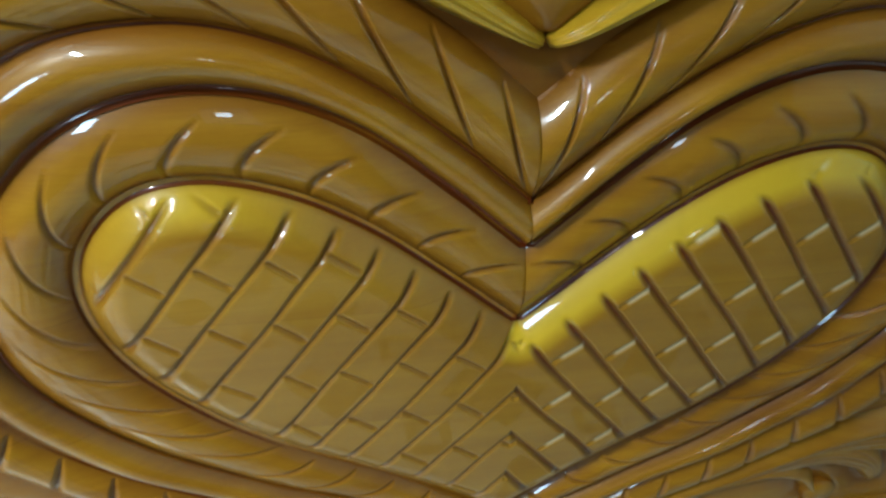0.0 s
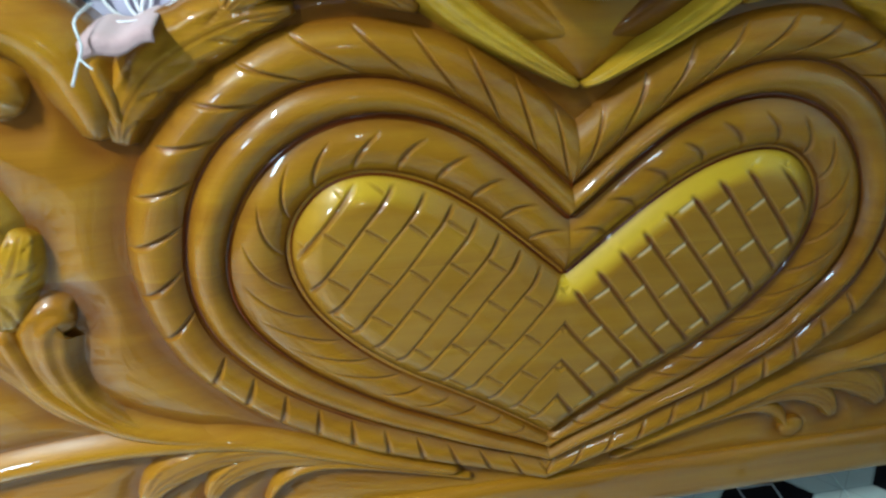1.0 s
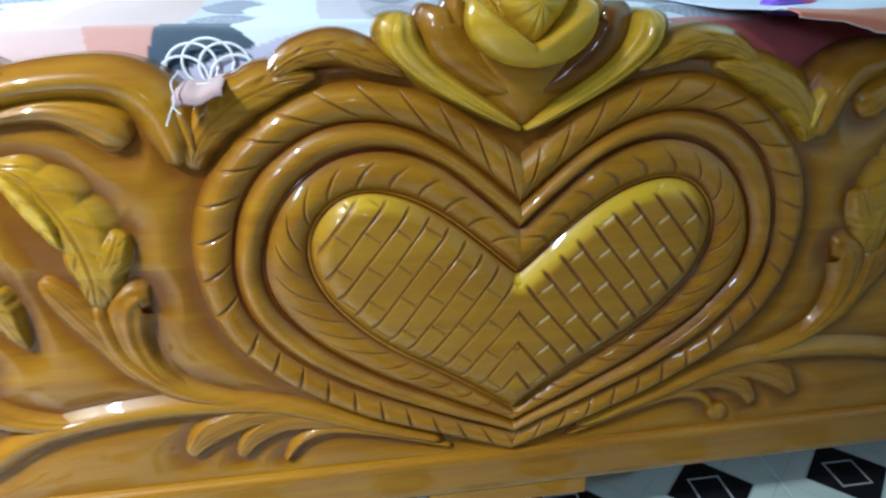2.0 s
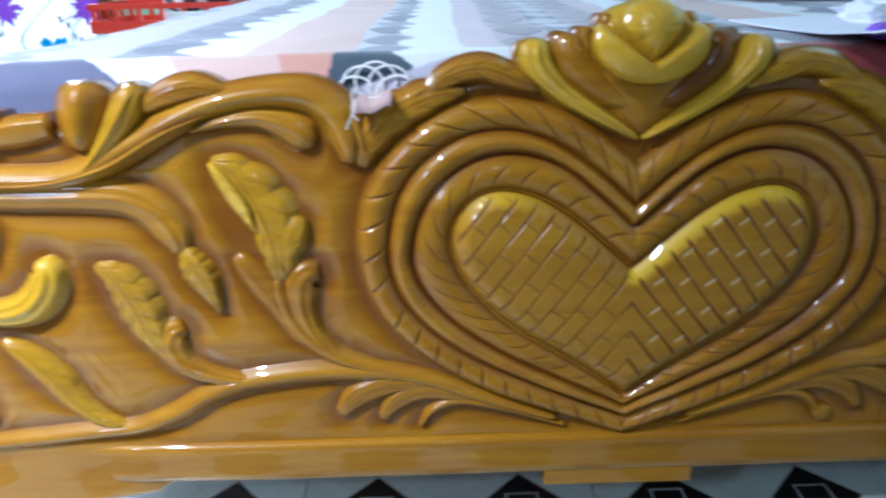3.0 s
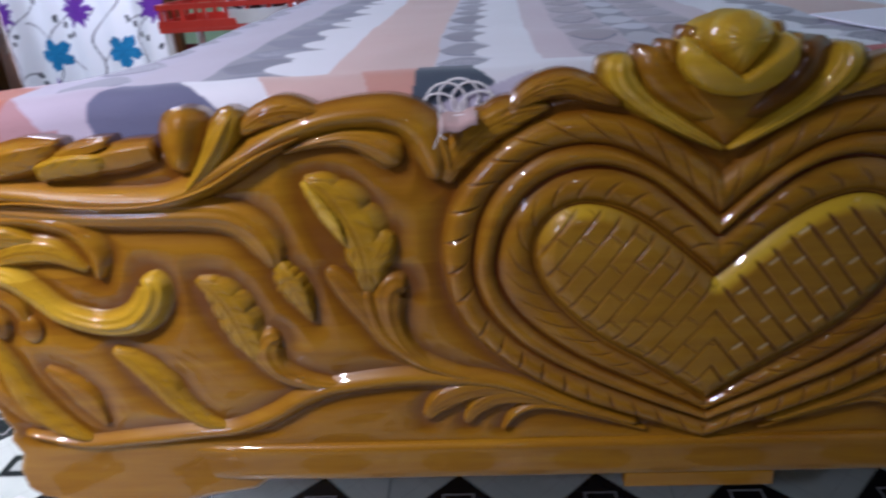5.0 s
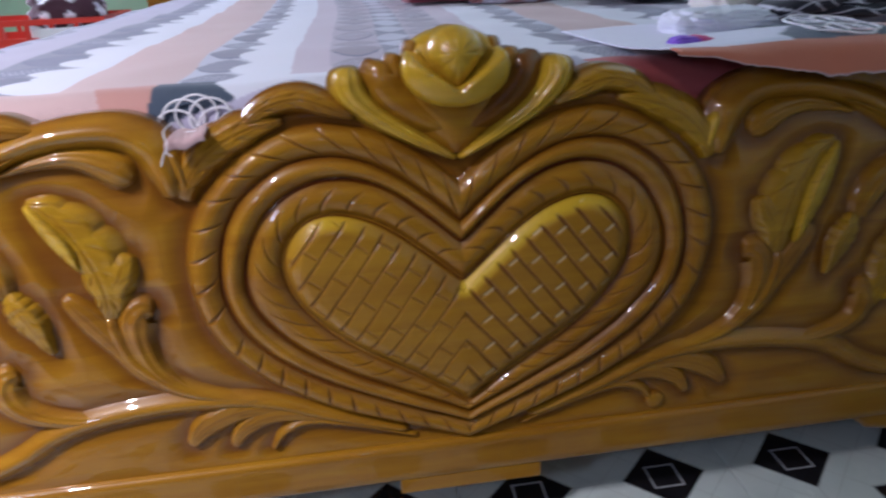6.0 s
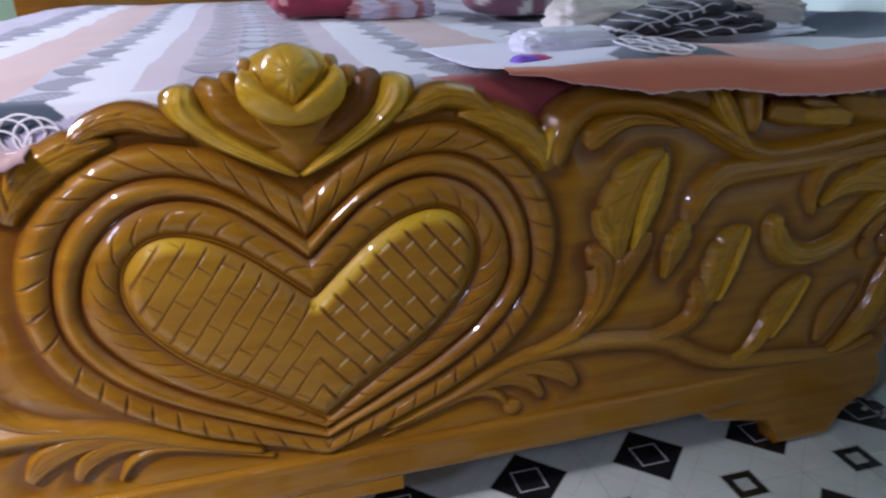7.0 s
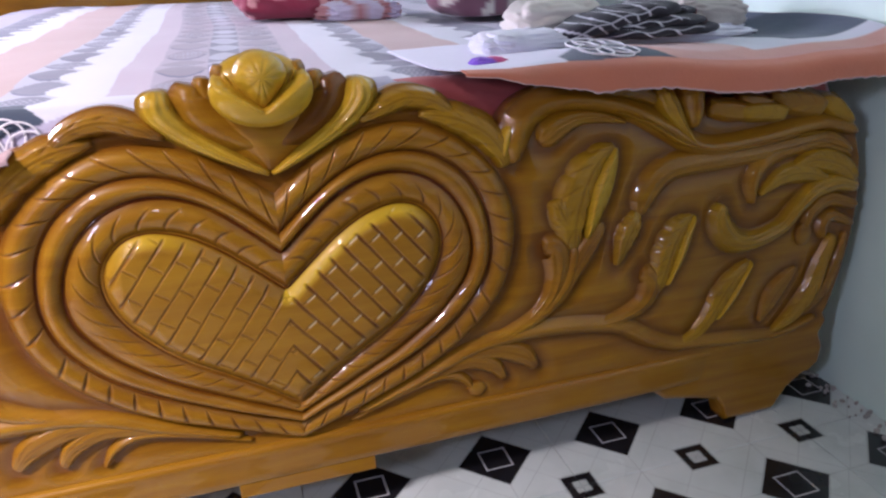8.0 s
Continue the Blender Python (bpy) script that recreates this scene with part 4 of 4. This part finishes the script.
def bedsheet():
    p = np.concatenate([np.arange(-.838, -.76, .003), np.arange(-.76, .20, .0022), np.arange(.20, .70, .0034), np.arange(.70, .85, .006)])
    s = np.concatenate([np.arange(-.115, .10, .0022), np.arange(.10, .60, .0042), np.arange(.60, 1.90, .010)])
    Pm, Sm = np.meshgrid(p, s, indexing="ij")
    sag = np.where(Pm < 0, .005, .014) * np.clip((abs(Pm) - .45) / .28, 0, 1) ** 2
    near = np.exp(-(np.maximum(Sm, 0) / .11) ** 2)
    rim = np.where(Pm < 0, .60 + .148 * near, .705)
    ox, dx = edge_profile(abs(Pm) - rim, np.where(Pm < 0, .09 - .068 * near, .04), np.where(Pm < 0, 1.2 - .24 * near, 1.45))
    gather = np.clip((-.69 - Pm) / .06, 0, 1)
    oy, dy = edge_profile(-np.where(Sm < 0, Sm * (1 - .30 * gather), Sm), .035)
    X = np.sign(Pm) * (np.minimum(abs(Pm), rim) + ox)
    Y = .115 + np.maximum(Sm, 0) - oy
    crease = np.array([[noise.noise(Vector((a * 5, b * 7, 2.0))) * 0.005 + noise.noise(Vector((a * 17, b * 9, 5.0))) * 0.0022 for b in s[::4]] for a in p[::4]])
    rows = np.array([np.interp(s, s[::4], r) for r in crease])
    crease = np.array([np.interp(p, p[::4], rows[:, j]) for j in range(len(s))]).T
    Z = .492 - sag - dx - dy + crease + 0.010 * np.clip(Sm / 1.6, 0, 1)
    Y = Y + crease * 0.6 * (Sm < 0)
    col = stripes(X, Y)
    hem = Sm < 0.008 + 0.022 * np.clip((X + .30) / .2, 0, 1) * (X < .15)
    col[hem] = border(X, Sm)[hem]
    # hanging corner: its shade is put in as a darker orange
    side = (Pm < -.70) & (Sm < .12)
    col[side] = np.where((Sm < .05)[side][:, None], ORANGE * .62 + PINK * .12, PINK * .5 + LILAC * .4)
    col[(Pm > .73)] = PINK * .6 + LILAC * .4
    n, m = X.shape
    faces = np.array(grid_faces(n, m, flip=True))
    ob = mesh_object("bedsheet", np.stack([X, Y, Z], -1).reshape(-1, 3), faces, CLOTH)
    tagged(ob, "printed cotton sheet with pastel stripes and ovals on the mattress", "bedsheet")
    dyed(ob, col, 0.80)
    solid = ob.modifiers.new("thickness", "SOLIDIFY")
    solid.thickness, solid.offset = 0.0015, -1
    return ob


sheet = bedsheet()


def sheet_flap():
    """The turned-up edge of the sheet that lies over the footboard's top, with a frayed orange hem."""
    x = np.arange(.195, .775, .0030)
    q = np.linspace(0, 1, 64)
    Xm, Q = np.meshgrid(x, q, indexing="ij")
    flat = spline([(.34, .498), (.24, .499), (.15, .502), (.10, .505), (.055, .510), (.015, .513), (-.008, .503), (-.012, .482)], 64)
    hump = spline([(.34, .498), (.24, .501), (.15, .509), (.10, .515), (.055, .517), (.015, .512), (-.008, .505), (-.012, .482)], 64)
    swell = np.clip((Xm - .26) / .12, 0, 1)[..., None]
    swell = swell * swell * (3 - 2 * swell)
    lie = flat[None] * (1 - swell) + hump[None] * swell
    start = np.clip((Xm - .195) / .06, 0, 1) ** 0.7
    ripple = np.array([noise.noise(Vector((a * 9, 1.3, 0))) for a in x])[:, None]
    fray = np.array([noise.noise(Vector((a * 160, 7.3, 0))) for a in x])[:, None]
    Y = lie[..., 0] + ripple * 0.006 * Q + 0.012 * (1 - start) * Q
    Z = lie[..., 1] - 0.010 * np.clip((Xm - .30) / .3, 0, 1) * np.clip(Q * 2 - .4, 0, 1) + ripple * 0.006 + (1 - start) * 0.018 * np.clip(Q * 3 - 2, 0, 1) + 0.004 * np.sin(Xm * 21) * Q
    Z += fray * 0.0022 * np.clip((Q - .97) / .03, 0, 1)
    Z += 0.030 * np.clip((Xm - .70) / .075, 0, 1) ** 2 * np.clip(1.2 - Q, 0, 1)
    Z = np.where(Q > .70, .512 + (Z - .512) * np.clip((Xm - .195) / .14, .22, 1), Z)
    col = np.empty(Xm.shape + (3,))
    col[:] = LILAC * .4 + WHITEC * .6
    col[(Xm > .315 + .05 * np.clip((.62 - Q) * 5, 0, 1))] = TEAL
    col[(Xm > .43 + .02 * np.clip((Q - .55) * 6, -1, 1))] = PEACH * .4 + ORANGE * .6
    round_patch = ((Xm - .515) / .070) ** 2 + ((Q - .42) / .17) ** 2 < 1
    col[round_patch] = PEACH * .7 + ORANGE * .3
    col[(Xm > .575) & (Q < .60)] = WHITEC * .85
    col[(Xm > .655) & (Q < .50)] = TEAL
    hem = Q > .70 + .05 * np.sin(Xm * 8) * (Xm < .4)
    col[hem] = ORANGE
    col[Q > .999] = ORANGE * .3 + WHITEC * .6
    ob = mesh_object("sheet_flap", np.stack([Xm, Y, Z], -1).reshape(-1, 3), grid_faces(len(x), 64), CLOTH, sheet, "turned-up sheet edge with a frayed orange hem")
    dyed(ob, col)
    solid = ob.modifiers.new("thickness", "SOLIDIFY")
    solid.thickness, solid.offset = 0.0016, 0


sheet_flap()


def thread(name, points, radius, parent, n=40, m=7):
    """A round thread along a curve in space."""
    c = spline(points, n)
    t = np.gradient(c, axis=0)
    t /= np.linalg.norm(t, axis=1)[:, None]
    a = np.cross(t, (0.3, 1.0, 0.2))
    a /= np.linalg.norm(a, axis=1)[:, None]
    b = np.cross(t, a)
    k = np.linspace(0, 2 * np.pi, m, endpoint=False)
    v = c[:, None] + radius * (np.cos(k)[None, :, None] * a[:, None] + np.sin(k)[None, :, None] * b[:, None])
    return mesh_object(name, v.reshape(-1, 3), grid_faces(n, m, wrap=True) + [tuple(range(m))[::-1], tuple(range((n - 1) * m, n * m))], THREAD, parent)


def lace_motif(cx, cy, cz, size, up, loops, parent, squash=1.0, arc=math.pi):
    """A rosette of white loops stitched on the sheet; up is the direction in which the cloth rises."""
    up = np.array(up, float)
    up /= np.linalg.norm(up)
    out = np.array((0, -up[2], up[1]))
    for i in range(loops):
        a0 = arc * (i + .5) / loops
        mid = np.array((math.cos(a0), math.sin(a0) * squash))
        pts = []
        for k in range(13):
            a = 2 * math.pi * k / 12
            p = mid * size * .52 + np.array((math.cos(a), math.sin(a) * squash)) * size * .48
            pts.append(np.array((cx, cy, cz)) + np.array((1, 0, 0)) * p[0] + up * p[1] + out * 0.004)
        thread("lace_loop", pts, 0.0012, parent, 36, 6)


lace_motif(-.237, .079, .452, .040, (0, .25, 1), 5, sheet, .9)
lace_motif(.372, .050, .5175, .034, (0, 1, .06), 6, sheet, 1.7, 2 * math.pi)
thread("loose_thread", [(-.254, .05, .470), (-.253, .014, .470), (-.251, .008, .460), (-.255, .007, .451), (-.259, .007, .442)], .0006, sheet)
thread("loose_thread", [(-.253, .007, .455), (-.250, .006, .452), (-.248, .006, .450)], .0006, sheet)
thread("loose_thread", [(-.255, .076, .457), (-.246, .045, .462), (-.225, .035, .466), (-.205, .06, .474)], .0006, sheet)


def sheet_corner():
    """A pale pink tongue of the sheet drawn over the board's edge."""
    u, v = np.meshgrid(np.linspace(0, 1, 24), np.linspace(0, 1, 16), indexing="ij")
    X = -.254 + .034 * u
    Y = .088 - .076 * np.clip(v / .75, 0, 1)
    crown = .457 + .005 * u + .0015 * np.sin(u * 9)
    Z = crown + .004 * np.sin(np.pi * v) - .005 * (1 - .5 * u) * np.clip((v - .72) / .28, 0, 1) - .010 * (1 - np.clip(v * 3, 0, 1))
    ob = mesh_object("sheet_corner", np.stack([X, Y, Z], -1).reshape(-1, 3), grid_faces(24, 16), CLOTH, sheet, "pale pink corner of the sheet")
    dyed(ob, np.broadcast_to(PEACH * .5 + PINK * .25, X.shape + (3,)))
    solid = ob.modifiers.new("thickness", "SOLIDIFY")
    solid.thickness, solid.offset = 0.0015, 0


sheet_corner()


def heap(name, label, category, at, size, dye_fn, seed, lumps=7.0, flat=0.55, parent=None):
    """A folded or bunched piece of cloth: a flattened, creased cushion."""
    n, m = 46, 72
    a = np.linspace(0.02, np.pi - 0.02, n)
    b = np.linspace(0, 2 * np.pi, m, endpoint=False)
    A, B = np.meshgrid(a, b, indexing="ij")

    def power(t, e):
        return np.sign(t) * abs(t) ** e

    X, Y, Z = power(np.sin(A), flat) * power(np.cos(B), flat), power(np.sin(A), flat) * power(np.sin(B), flat), power(np.cos(A), .8)
    d = np.array([noise.noise(Vector((x * lumps * .45 + seed, y * lumps * .45, z * lumps * .6))) for x, y, z in zip(X.ravel(), Y.ravel(), Z.ravel())]).reshape(X.shape)
    f = 1 + 0.16 * d
    P = np.stack([X * f * size[0], Y * f * size[1], np.maximum(Z * f, -0.8) * size[2]], -1)
    ob = mesh_object(name, P.reshape(-1, 3), grid_faces(n, m, wrap=True) + [tuple(range(m))[::-1], tuple(range((n - 1) * m, n * m))], CLOTH)
    ob.location = at
    dyed(ob, dye_fn(P, A, B))
    return tagged(ob, label, category)


def one(c):
    return lambda P, A, B: np.broadcast_to(c, P.shape).copy()


def dotted(base, spot, gx, gz, r):
    def fn(P, A, B):
        col = np.broadcast_to(base, P.shape).copy()
        u, w = np.mod(P[..., 0] / gx, 1) - .5, np.mod((P[..., 2] + P[..., 1]) / gz, 1) - .5
        col[(u * gx) ** 2 + (w * gz * .6) ** 2 < r * r] = spot
        return col
    return fn


NAVY, CREAM, WINE, MAUVE = (np.array(lin(*c)[:3]) for c in ((15, 17, 32), (222, 214, 206), (138, 28, 58), (140, 92, 108)))
heap("wrap", "crumpled white cotton cloth lying on the sheet", "cloth", (.52, .27, .507), (.20, .09, .016), one(WHITEC), 3.0, 10.0)
heap("shirt", "folded beige cloth on the bed", "cloth", (.425, .285, .527), (.065, .05, .032), one(CREAM), 8.0, 8.0)
heap("grey_shawl", "crumpled grey beige cloth by the wall", "cloth", (.66, .27, .530), (.060, .05, .026), one(CREAM * .7), 31.0, 10.0)
heap("white_towel", "crumpled white towel at the bed's edge", "cloth", (.355, .215, .508), (.070, .050, .019), one(WHITEC), 21.0, 12.0)


def folded_cloth():
    """A folded dark cloth with white check lines: soft pads laid over one another, the upper one drawn down over the end."""
    cloth_thing = thing("folded_cloth", "folded navy cloth with white check lines on the clothes", "cloth", (.500, .20, .513))

    def fold(x0, x1, low, high, deep, lines, tip, skew):
        n, m = 90, 56
        u, a = np.meshgrid(np.linspace(-1, 1, n), np.linspace(0, 2 * np.pi, m, endpoint=False), indexing="ij")
        taper = np.sqrt(np.clip(1.0004 - abs(u) ** 5, 0, 1))
        c, d = np.cos(a), np.sin(a)
        Y = deep * taper * np.sign(c) * abs(c) ** .6 + skew * u
        lift = np.interp(u, np.linspace(-1, 1, len(low)), low)
        Z = lift + high * taper * (.5 + .5 * np.sign(d) * abs(d) ** .7) + .0016 * np.sin(u * 13 + c * 3)
        X = (x0 + x1) / 2 + (x1 - x0) / 2 * u - .012 * d * (u < 0)
        col = np.broadcast_to(NAVY, X.shape + (3,)).copy()
        bow = u * lines + .45 * d
        col[(np.mod(bow, 1) < .14) & (u < .35)] = WHITEC * .8
        col[(abs(d - .25) < .07) & (c < 0) & (u < .5)] = WHITEC * .75
        col[u > tip] = WINE * .8
        ob = mesh_object("fold", np.stack([X, Y, Z], -1).reshape(-1, 3), grid_faces(n, m, wrap=True) + [tuple(range(m))[::-1], tuple(range((n - 1) * m, n * m))], CLOTH, cloth_thing)
        dyed(ob, col)

    fold(-.060, .134, (.000, .000, .001, .002), .015, .052, 2, .97, .010)
    fold(-.080, .105, (.002, .010, .014, .013), .014, .048, 3, .86, -.004)
    fold(-.108, .070, (-.004, .012, .024, .026), .020, .046, 5, 1.1, .006)
    fold(-.020, .098, (.030, .030, .024), .010, .030, 2, .80, .004)


folded_cloth()
bolster = heap("bolster", "mauve dotted bolster pillow on the bed", "pillow", (.57, .87, .575), (.21, .10, .085), dotted(MAUVE, CREAM, .06, .09, .013), 1.0, 3.0, .7)
bolster.rotation_euler.z = radians(38)
heap("pillow", "wine red patterned pillow on the bed", "pillow", (.125, 1.04, .545), (.105, .10, .050), dotted(WINE, PINK, .05, .06, .010), 5.0, 4.0)
heap("blouse", "crumpled pale lilac cloth beside the red pillow", "cloth", (.275, .99, .515), (.10, .07, .024), lambda P, A, B: np.where(np.sin(P[..., :1] * 90 + P[..., 1:2] * 60) > .55, PINK * .8, LILAC * .9 + WHITEC * .1), 17.0, 12.0)
heap("coverlet", "bright pink and violet cloth scrap on the sheet", "cloth", (.262, .110, .502), (.022, .018, .008), lambda P, A, B: np.where((P[..., :1] > 0), np.array(lin(214, 60, 130)[:3]), np.array(lin(132, 82, 210)[:3])), 7.0, 8.0)

# ---- things by the walls ----


def curtain():
    """A thin white curtain printed with violet blossoms, blue flowers and dark twigs, hung in the doorway."""
    n = Nodes("printed_curtain")
    dye = n.tree.nodes.new("ShaderNodeAttribute")
    dye.attribute_name = "dye"
    n.set(Base_Color=dye.outputs[0], Roughness=0.9)
    thin = n.node("BsdfTranslucent", Color=dye.outputs[0])
    mixer = n.node("MixShader", Fac=0.18)
    n.tree.links.new(n.bsdf.outputs[0], mixer.inputs[1])
    n.tree.links.new(thin.outputs[0], mixer.inputs[2])
    n.tree.links.new(mixer.outputs[0], n.tree.nodes["Material Output"].inputs[0])
    x, z = np.arange(DOOR_L + .004, DOOR_R - .004, .0035), np.arange(.06, 2.03, .006)
    X, Z = np.meshgrid(x, z, indexing="ij")
    Y = BACK + .03 + .012 * np.sin(X * 46) + .006 * np.sin(X * 19 + Z * 2)
    col = np.empty(X.shape + (3,))
    col[:] = lin(244, 246, 248)[:3]
    rnd = random.Random(5)

    def blot(cx, cz, r, petals, c, ragged=0.0):
        a, d = np.arctan2(Z - cz, (X - cx)), np.hypot(X - cx, Z - cz)
        rim = r * (.50 + .50 * abs(np.cos(petals / 2 * a + cx * 9)) ** .6) * (1 + ragged * np.sin(a * 11 + cz * 40) * np.sin(a * 5 + cx * 70))
        inside = d < rim
        tone = .78 + .34 * np.mod(np.sin(np.floor(a * petals) * 12.9 + np.floor(d / r * 3) * 7.7) * 43.7, 1)
        col[inside] = (np.array(lin(*c)[:3]) * tone[..., None])[inside]

    twig = abs(np.mod(X * 5.5 + .35 * np.sin(Z * 9) + .2 * np.sin(Z * 23), 1) - .5) < .018
    col[twig] = lin(112, 112, 118)[:3]
    twig2 = (abs(np.mod(Z * 5 + .5 * np.sin(X * 13), 1) - .5) < .016) & (np.sin(X * 31 + Z * 17) > 0)
    col[twig2] = lin(124, 124, 128)[:3]
    for i in range(120):
        cx, cz = rnd.uniform(DOOR_L, DOOR_R), rnd.uniform(.06, 2.0)
        blot(cx, cz, .012, 2, (92, 96, 100))
    for row in range(8):
        for k in range(4):
            blot(-1.955 + .318 * k + .14 * (row % 2) - .318, .435 + .33 * (row - 1), .062, 9, (112, 62, 160), .22)
            blot(-1.815 + .285 * k - .13 * (row % 2) - .285, .268 + .33 * (row - 1), .066, 5, (44, 128, 176), .08)
    ob = mesh_object("curtain", np.stack([X, Y, Z], -1).reshape(-1, 3), grid_faces(len(x), len(z)), n.mat)
    tagged(ob, "thin white curtain printed with violet and blue flowers in the doorway", "curtain")
    dyed(ob, col)


curtain()


def cabinet():
    c = thing("cabinet", "low cabinet with glossy red doors and grey edging on the floor", "cabinet", (-2.41, 1.72, 0))
    part("body", box(-.036, .12, -.16, .02, .05, .335, .006), STEEL, c)
    part("top", box(-.038, .135, -.18, .03, .336, .350, .003), STEEL, c)
    part("door", box(-.03, .10, -.176, -.162, .075, .318, .004), GLOSSRED, c, "glossy red door")
    part("side_panel", box(.121, .130, -.13, .0, .075, .318, .003), GLOSSRED, c, "glossy red side")
    for x in (-.012, .09):
        for y in (-.13, -.01):
            part("foot", box(x - .02, x + .02, y - .02, y + .02, 0, .05, .003), STEEL, c)


cabinet()


def plastic_rack():
    r = thing("plastic_rack", "red plastic tray rack on white legs beside the bed", "rack", (-0.995, 1.80, 0))

    def tray(z, h):
        bm = box(-.22, .22, -.15, .15, z, z + .012, .003)
        for x0, x1, y0, y1 in ((-.22, .22, -.15, -.138), (-.22, .22, .138, .15), (-.22, -.208, -.138, .138), (.208, .22, -.138, .138)):
            box(x0, x1, y0, y1, z + .012, z + .035, bm=bm)
            box(x0, x1, y0, y1, z + h - .016, z + h, bm=bm)
        for i in range(7):
            x = -.206 + i * .0687
            for y in (-.144, .144):
                box(x - .006, x + .006, y - .005, y + .005, z + .035, z + h - .016, bm=bm)
        for i in range(1, 5):
            y = -.144 + i * .0576
            for x in (-.214, .214):
                box(x - .005, x + .005, y - .006, y + .006, z + .035, z + h - .016, bm=bm)
        part("tray", bm, RED, r, "red plastic tray")

    tray(.388, .085)
    tray(.06, .085)
    for x in (-.20, .20):
        for y in (-.13, .13):
            bm = bmesh.new()
            bmesh.ops.create_cone(bm, cap_ends=True, segments=16, radius1=.013, radius2=.013, depth=.387, matrix=Matrix.Translation((x, y, .1935)))
            part("leg", bm, WHITE, r, "white tubular leg")


plastic_rack()


def bundle():
    """A dark bag printed with pale flowers in a white-rimmed basin."""
    n, m = 24, 48
    b = thing("basin", "white-rimmed basin on the rack", "basin", (-.905, 1.76, .401))
    a = np.linspace(0, 1, n)
    k = np.linspace(0, 2 * np.pi, m, endpoint=False)
    R = .085 + .045 * np.minimum(1, a * 2) ** .7 - .006 * np.maximum(0, a * 2 - 1)
    Z = .05 * np.minimum(1, a * 2) - .045 * np.maximum(0, a * 2 - 1)
    mesh_object("bowl", np.stack([R[:, None] * np.cos(k)[None], R[:, None] * np.sin(k)[None], np.repeat(Z[:, None], m, 1)], -1).reshape(-1, 3),
                grid_faces(n, m, wrap=True) + [tuple(range(m))[::-1], tuple(range((n - 1) * m, n * m))], WHITE, b)
    heap("bag", "dark maroon cloth printed with white flowers in the basin", "bag", (-.905, 1.76, .492), (.105, .10, .062),
         dotted(np.array(lin(62, 22, 40)[:3]), WHITEC, .075, .085, .017), 2.0, 5.0, .8)


bundle()


def floor_cloth():
    heap("floor_cloth", "dark crumpled cloth on the floor by the cabinet", "cloth", (-1.72, 1.55, .026), (.16, .10, .03), one(np.array(lin(60, 40, 46)[:3])), 12.0, 7.0)


floor_cloth()


def paper_scrap():
    """A folded piece of stiff white paper, its crease raised."""
    n = 15
    u, v = np.meshgrid(np.linspace(-1, 1, n), np.linspace(-1, 1, n), indexing="ij")
    X, Y = .036 * u + .010 * v, .055 * v - .008 * u
    Z = .002 + .020 * (1 - abs(u) ** 1.2) + .004 * v * u
    ob = mesh_object("paper_scrap", np.stack([X, Y, Z], -1).reshape(-1, 3), grid_faces(n, n, flip=True), WHITE, smooth=False)
    ob.location = (-.805, -.012, 0)
    tagged(ob, "folded scrap of stiff white paper on the floor", "paper")
    mod = ob.modifiers.new("thickness", "SOLIDIFY")
    mod.thickness = .0015


paper_scrap()


def crumbs():
    """Plaster crumbs along the foot of the wall."""
    rnd = random.Random(9)
    bm = bmesh.new()
    for i in range(150):
        y = rnd.uniform(-.75, .12)
        x = RIGHT - abs(rnd.gauss(0, .018)) - .004
        r = rnd.uniform(.002, .006)
        bmesh.ops.create_icosphere(bm, subdivisions=1, radius=r, matrix=Matrix.Translation((x, y, r * .6)) @ Euler((rnd.random() * 3, rnd.random() * 3, 0)).to_matrix().to_4x4() @ Matrix.Diagonal((1, rnd.uniform(.5, 1.2), .6, 1)))
    tagged(part("plaster_crumbs", bm, RUBBLE), "grey plaster crumbs along the wall's foot", "rubble", kind="stuff")


crumbs()

# ---- floor tiles, two pattern steps wide ----


def floor_tiles():
    side, meshes = 2 * T, {}

    def tile_mesh(w, d):
        key = (round(w, 4), round(d, 4))
        if key not in meshes:
            bm = bmesh.new()
            bmesh.ops.create_cube(bm, size=1.0, matrix=Matrix.Translation((0, 0, -.003)) @ Matrix.Diagonal((w - .0009, d - .0009, .006, 1)))
            bmesh.ops.bevel(bm, geom=[e for e in bm.edges if e.verts[0].co.z > -.001 and e.verts[1].co.z > -.001], offset=.0007, segments=1, affect="EDGES")
            me = bpy.data.meshes.new("tile")
            bm.to_mesh(me)
            bm.free()
            me.materials.append(TILE)
            meshes[key] = me
        return meshes[key]

    for i in range(-9, 4):
        for j in range(-9, 9):
            x0, y0 = .075 + side * (i - .25), .038 + side * (j - .25)
            xa, xb, ya, yb = max(x0, LEFT), min(x0 + side, RIGHT), max(y0, FRONT), min(y0 + side, BACK + .3)
            if xb - xa > .01 and yb - ya > .01:
                ob = new("tile", tile_mesh(xb - xa, yb - ya))
                ob.parent = floor
                ob.location = ((xa + xb) / 2, (ya + yb) / 2, 0)


floor_tiles()
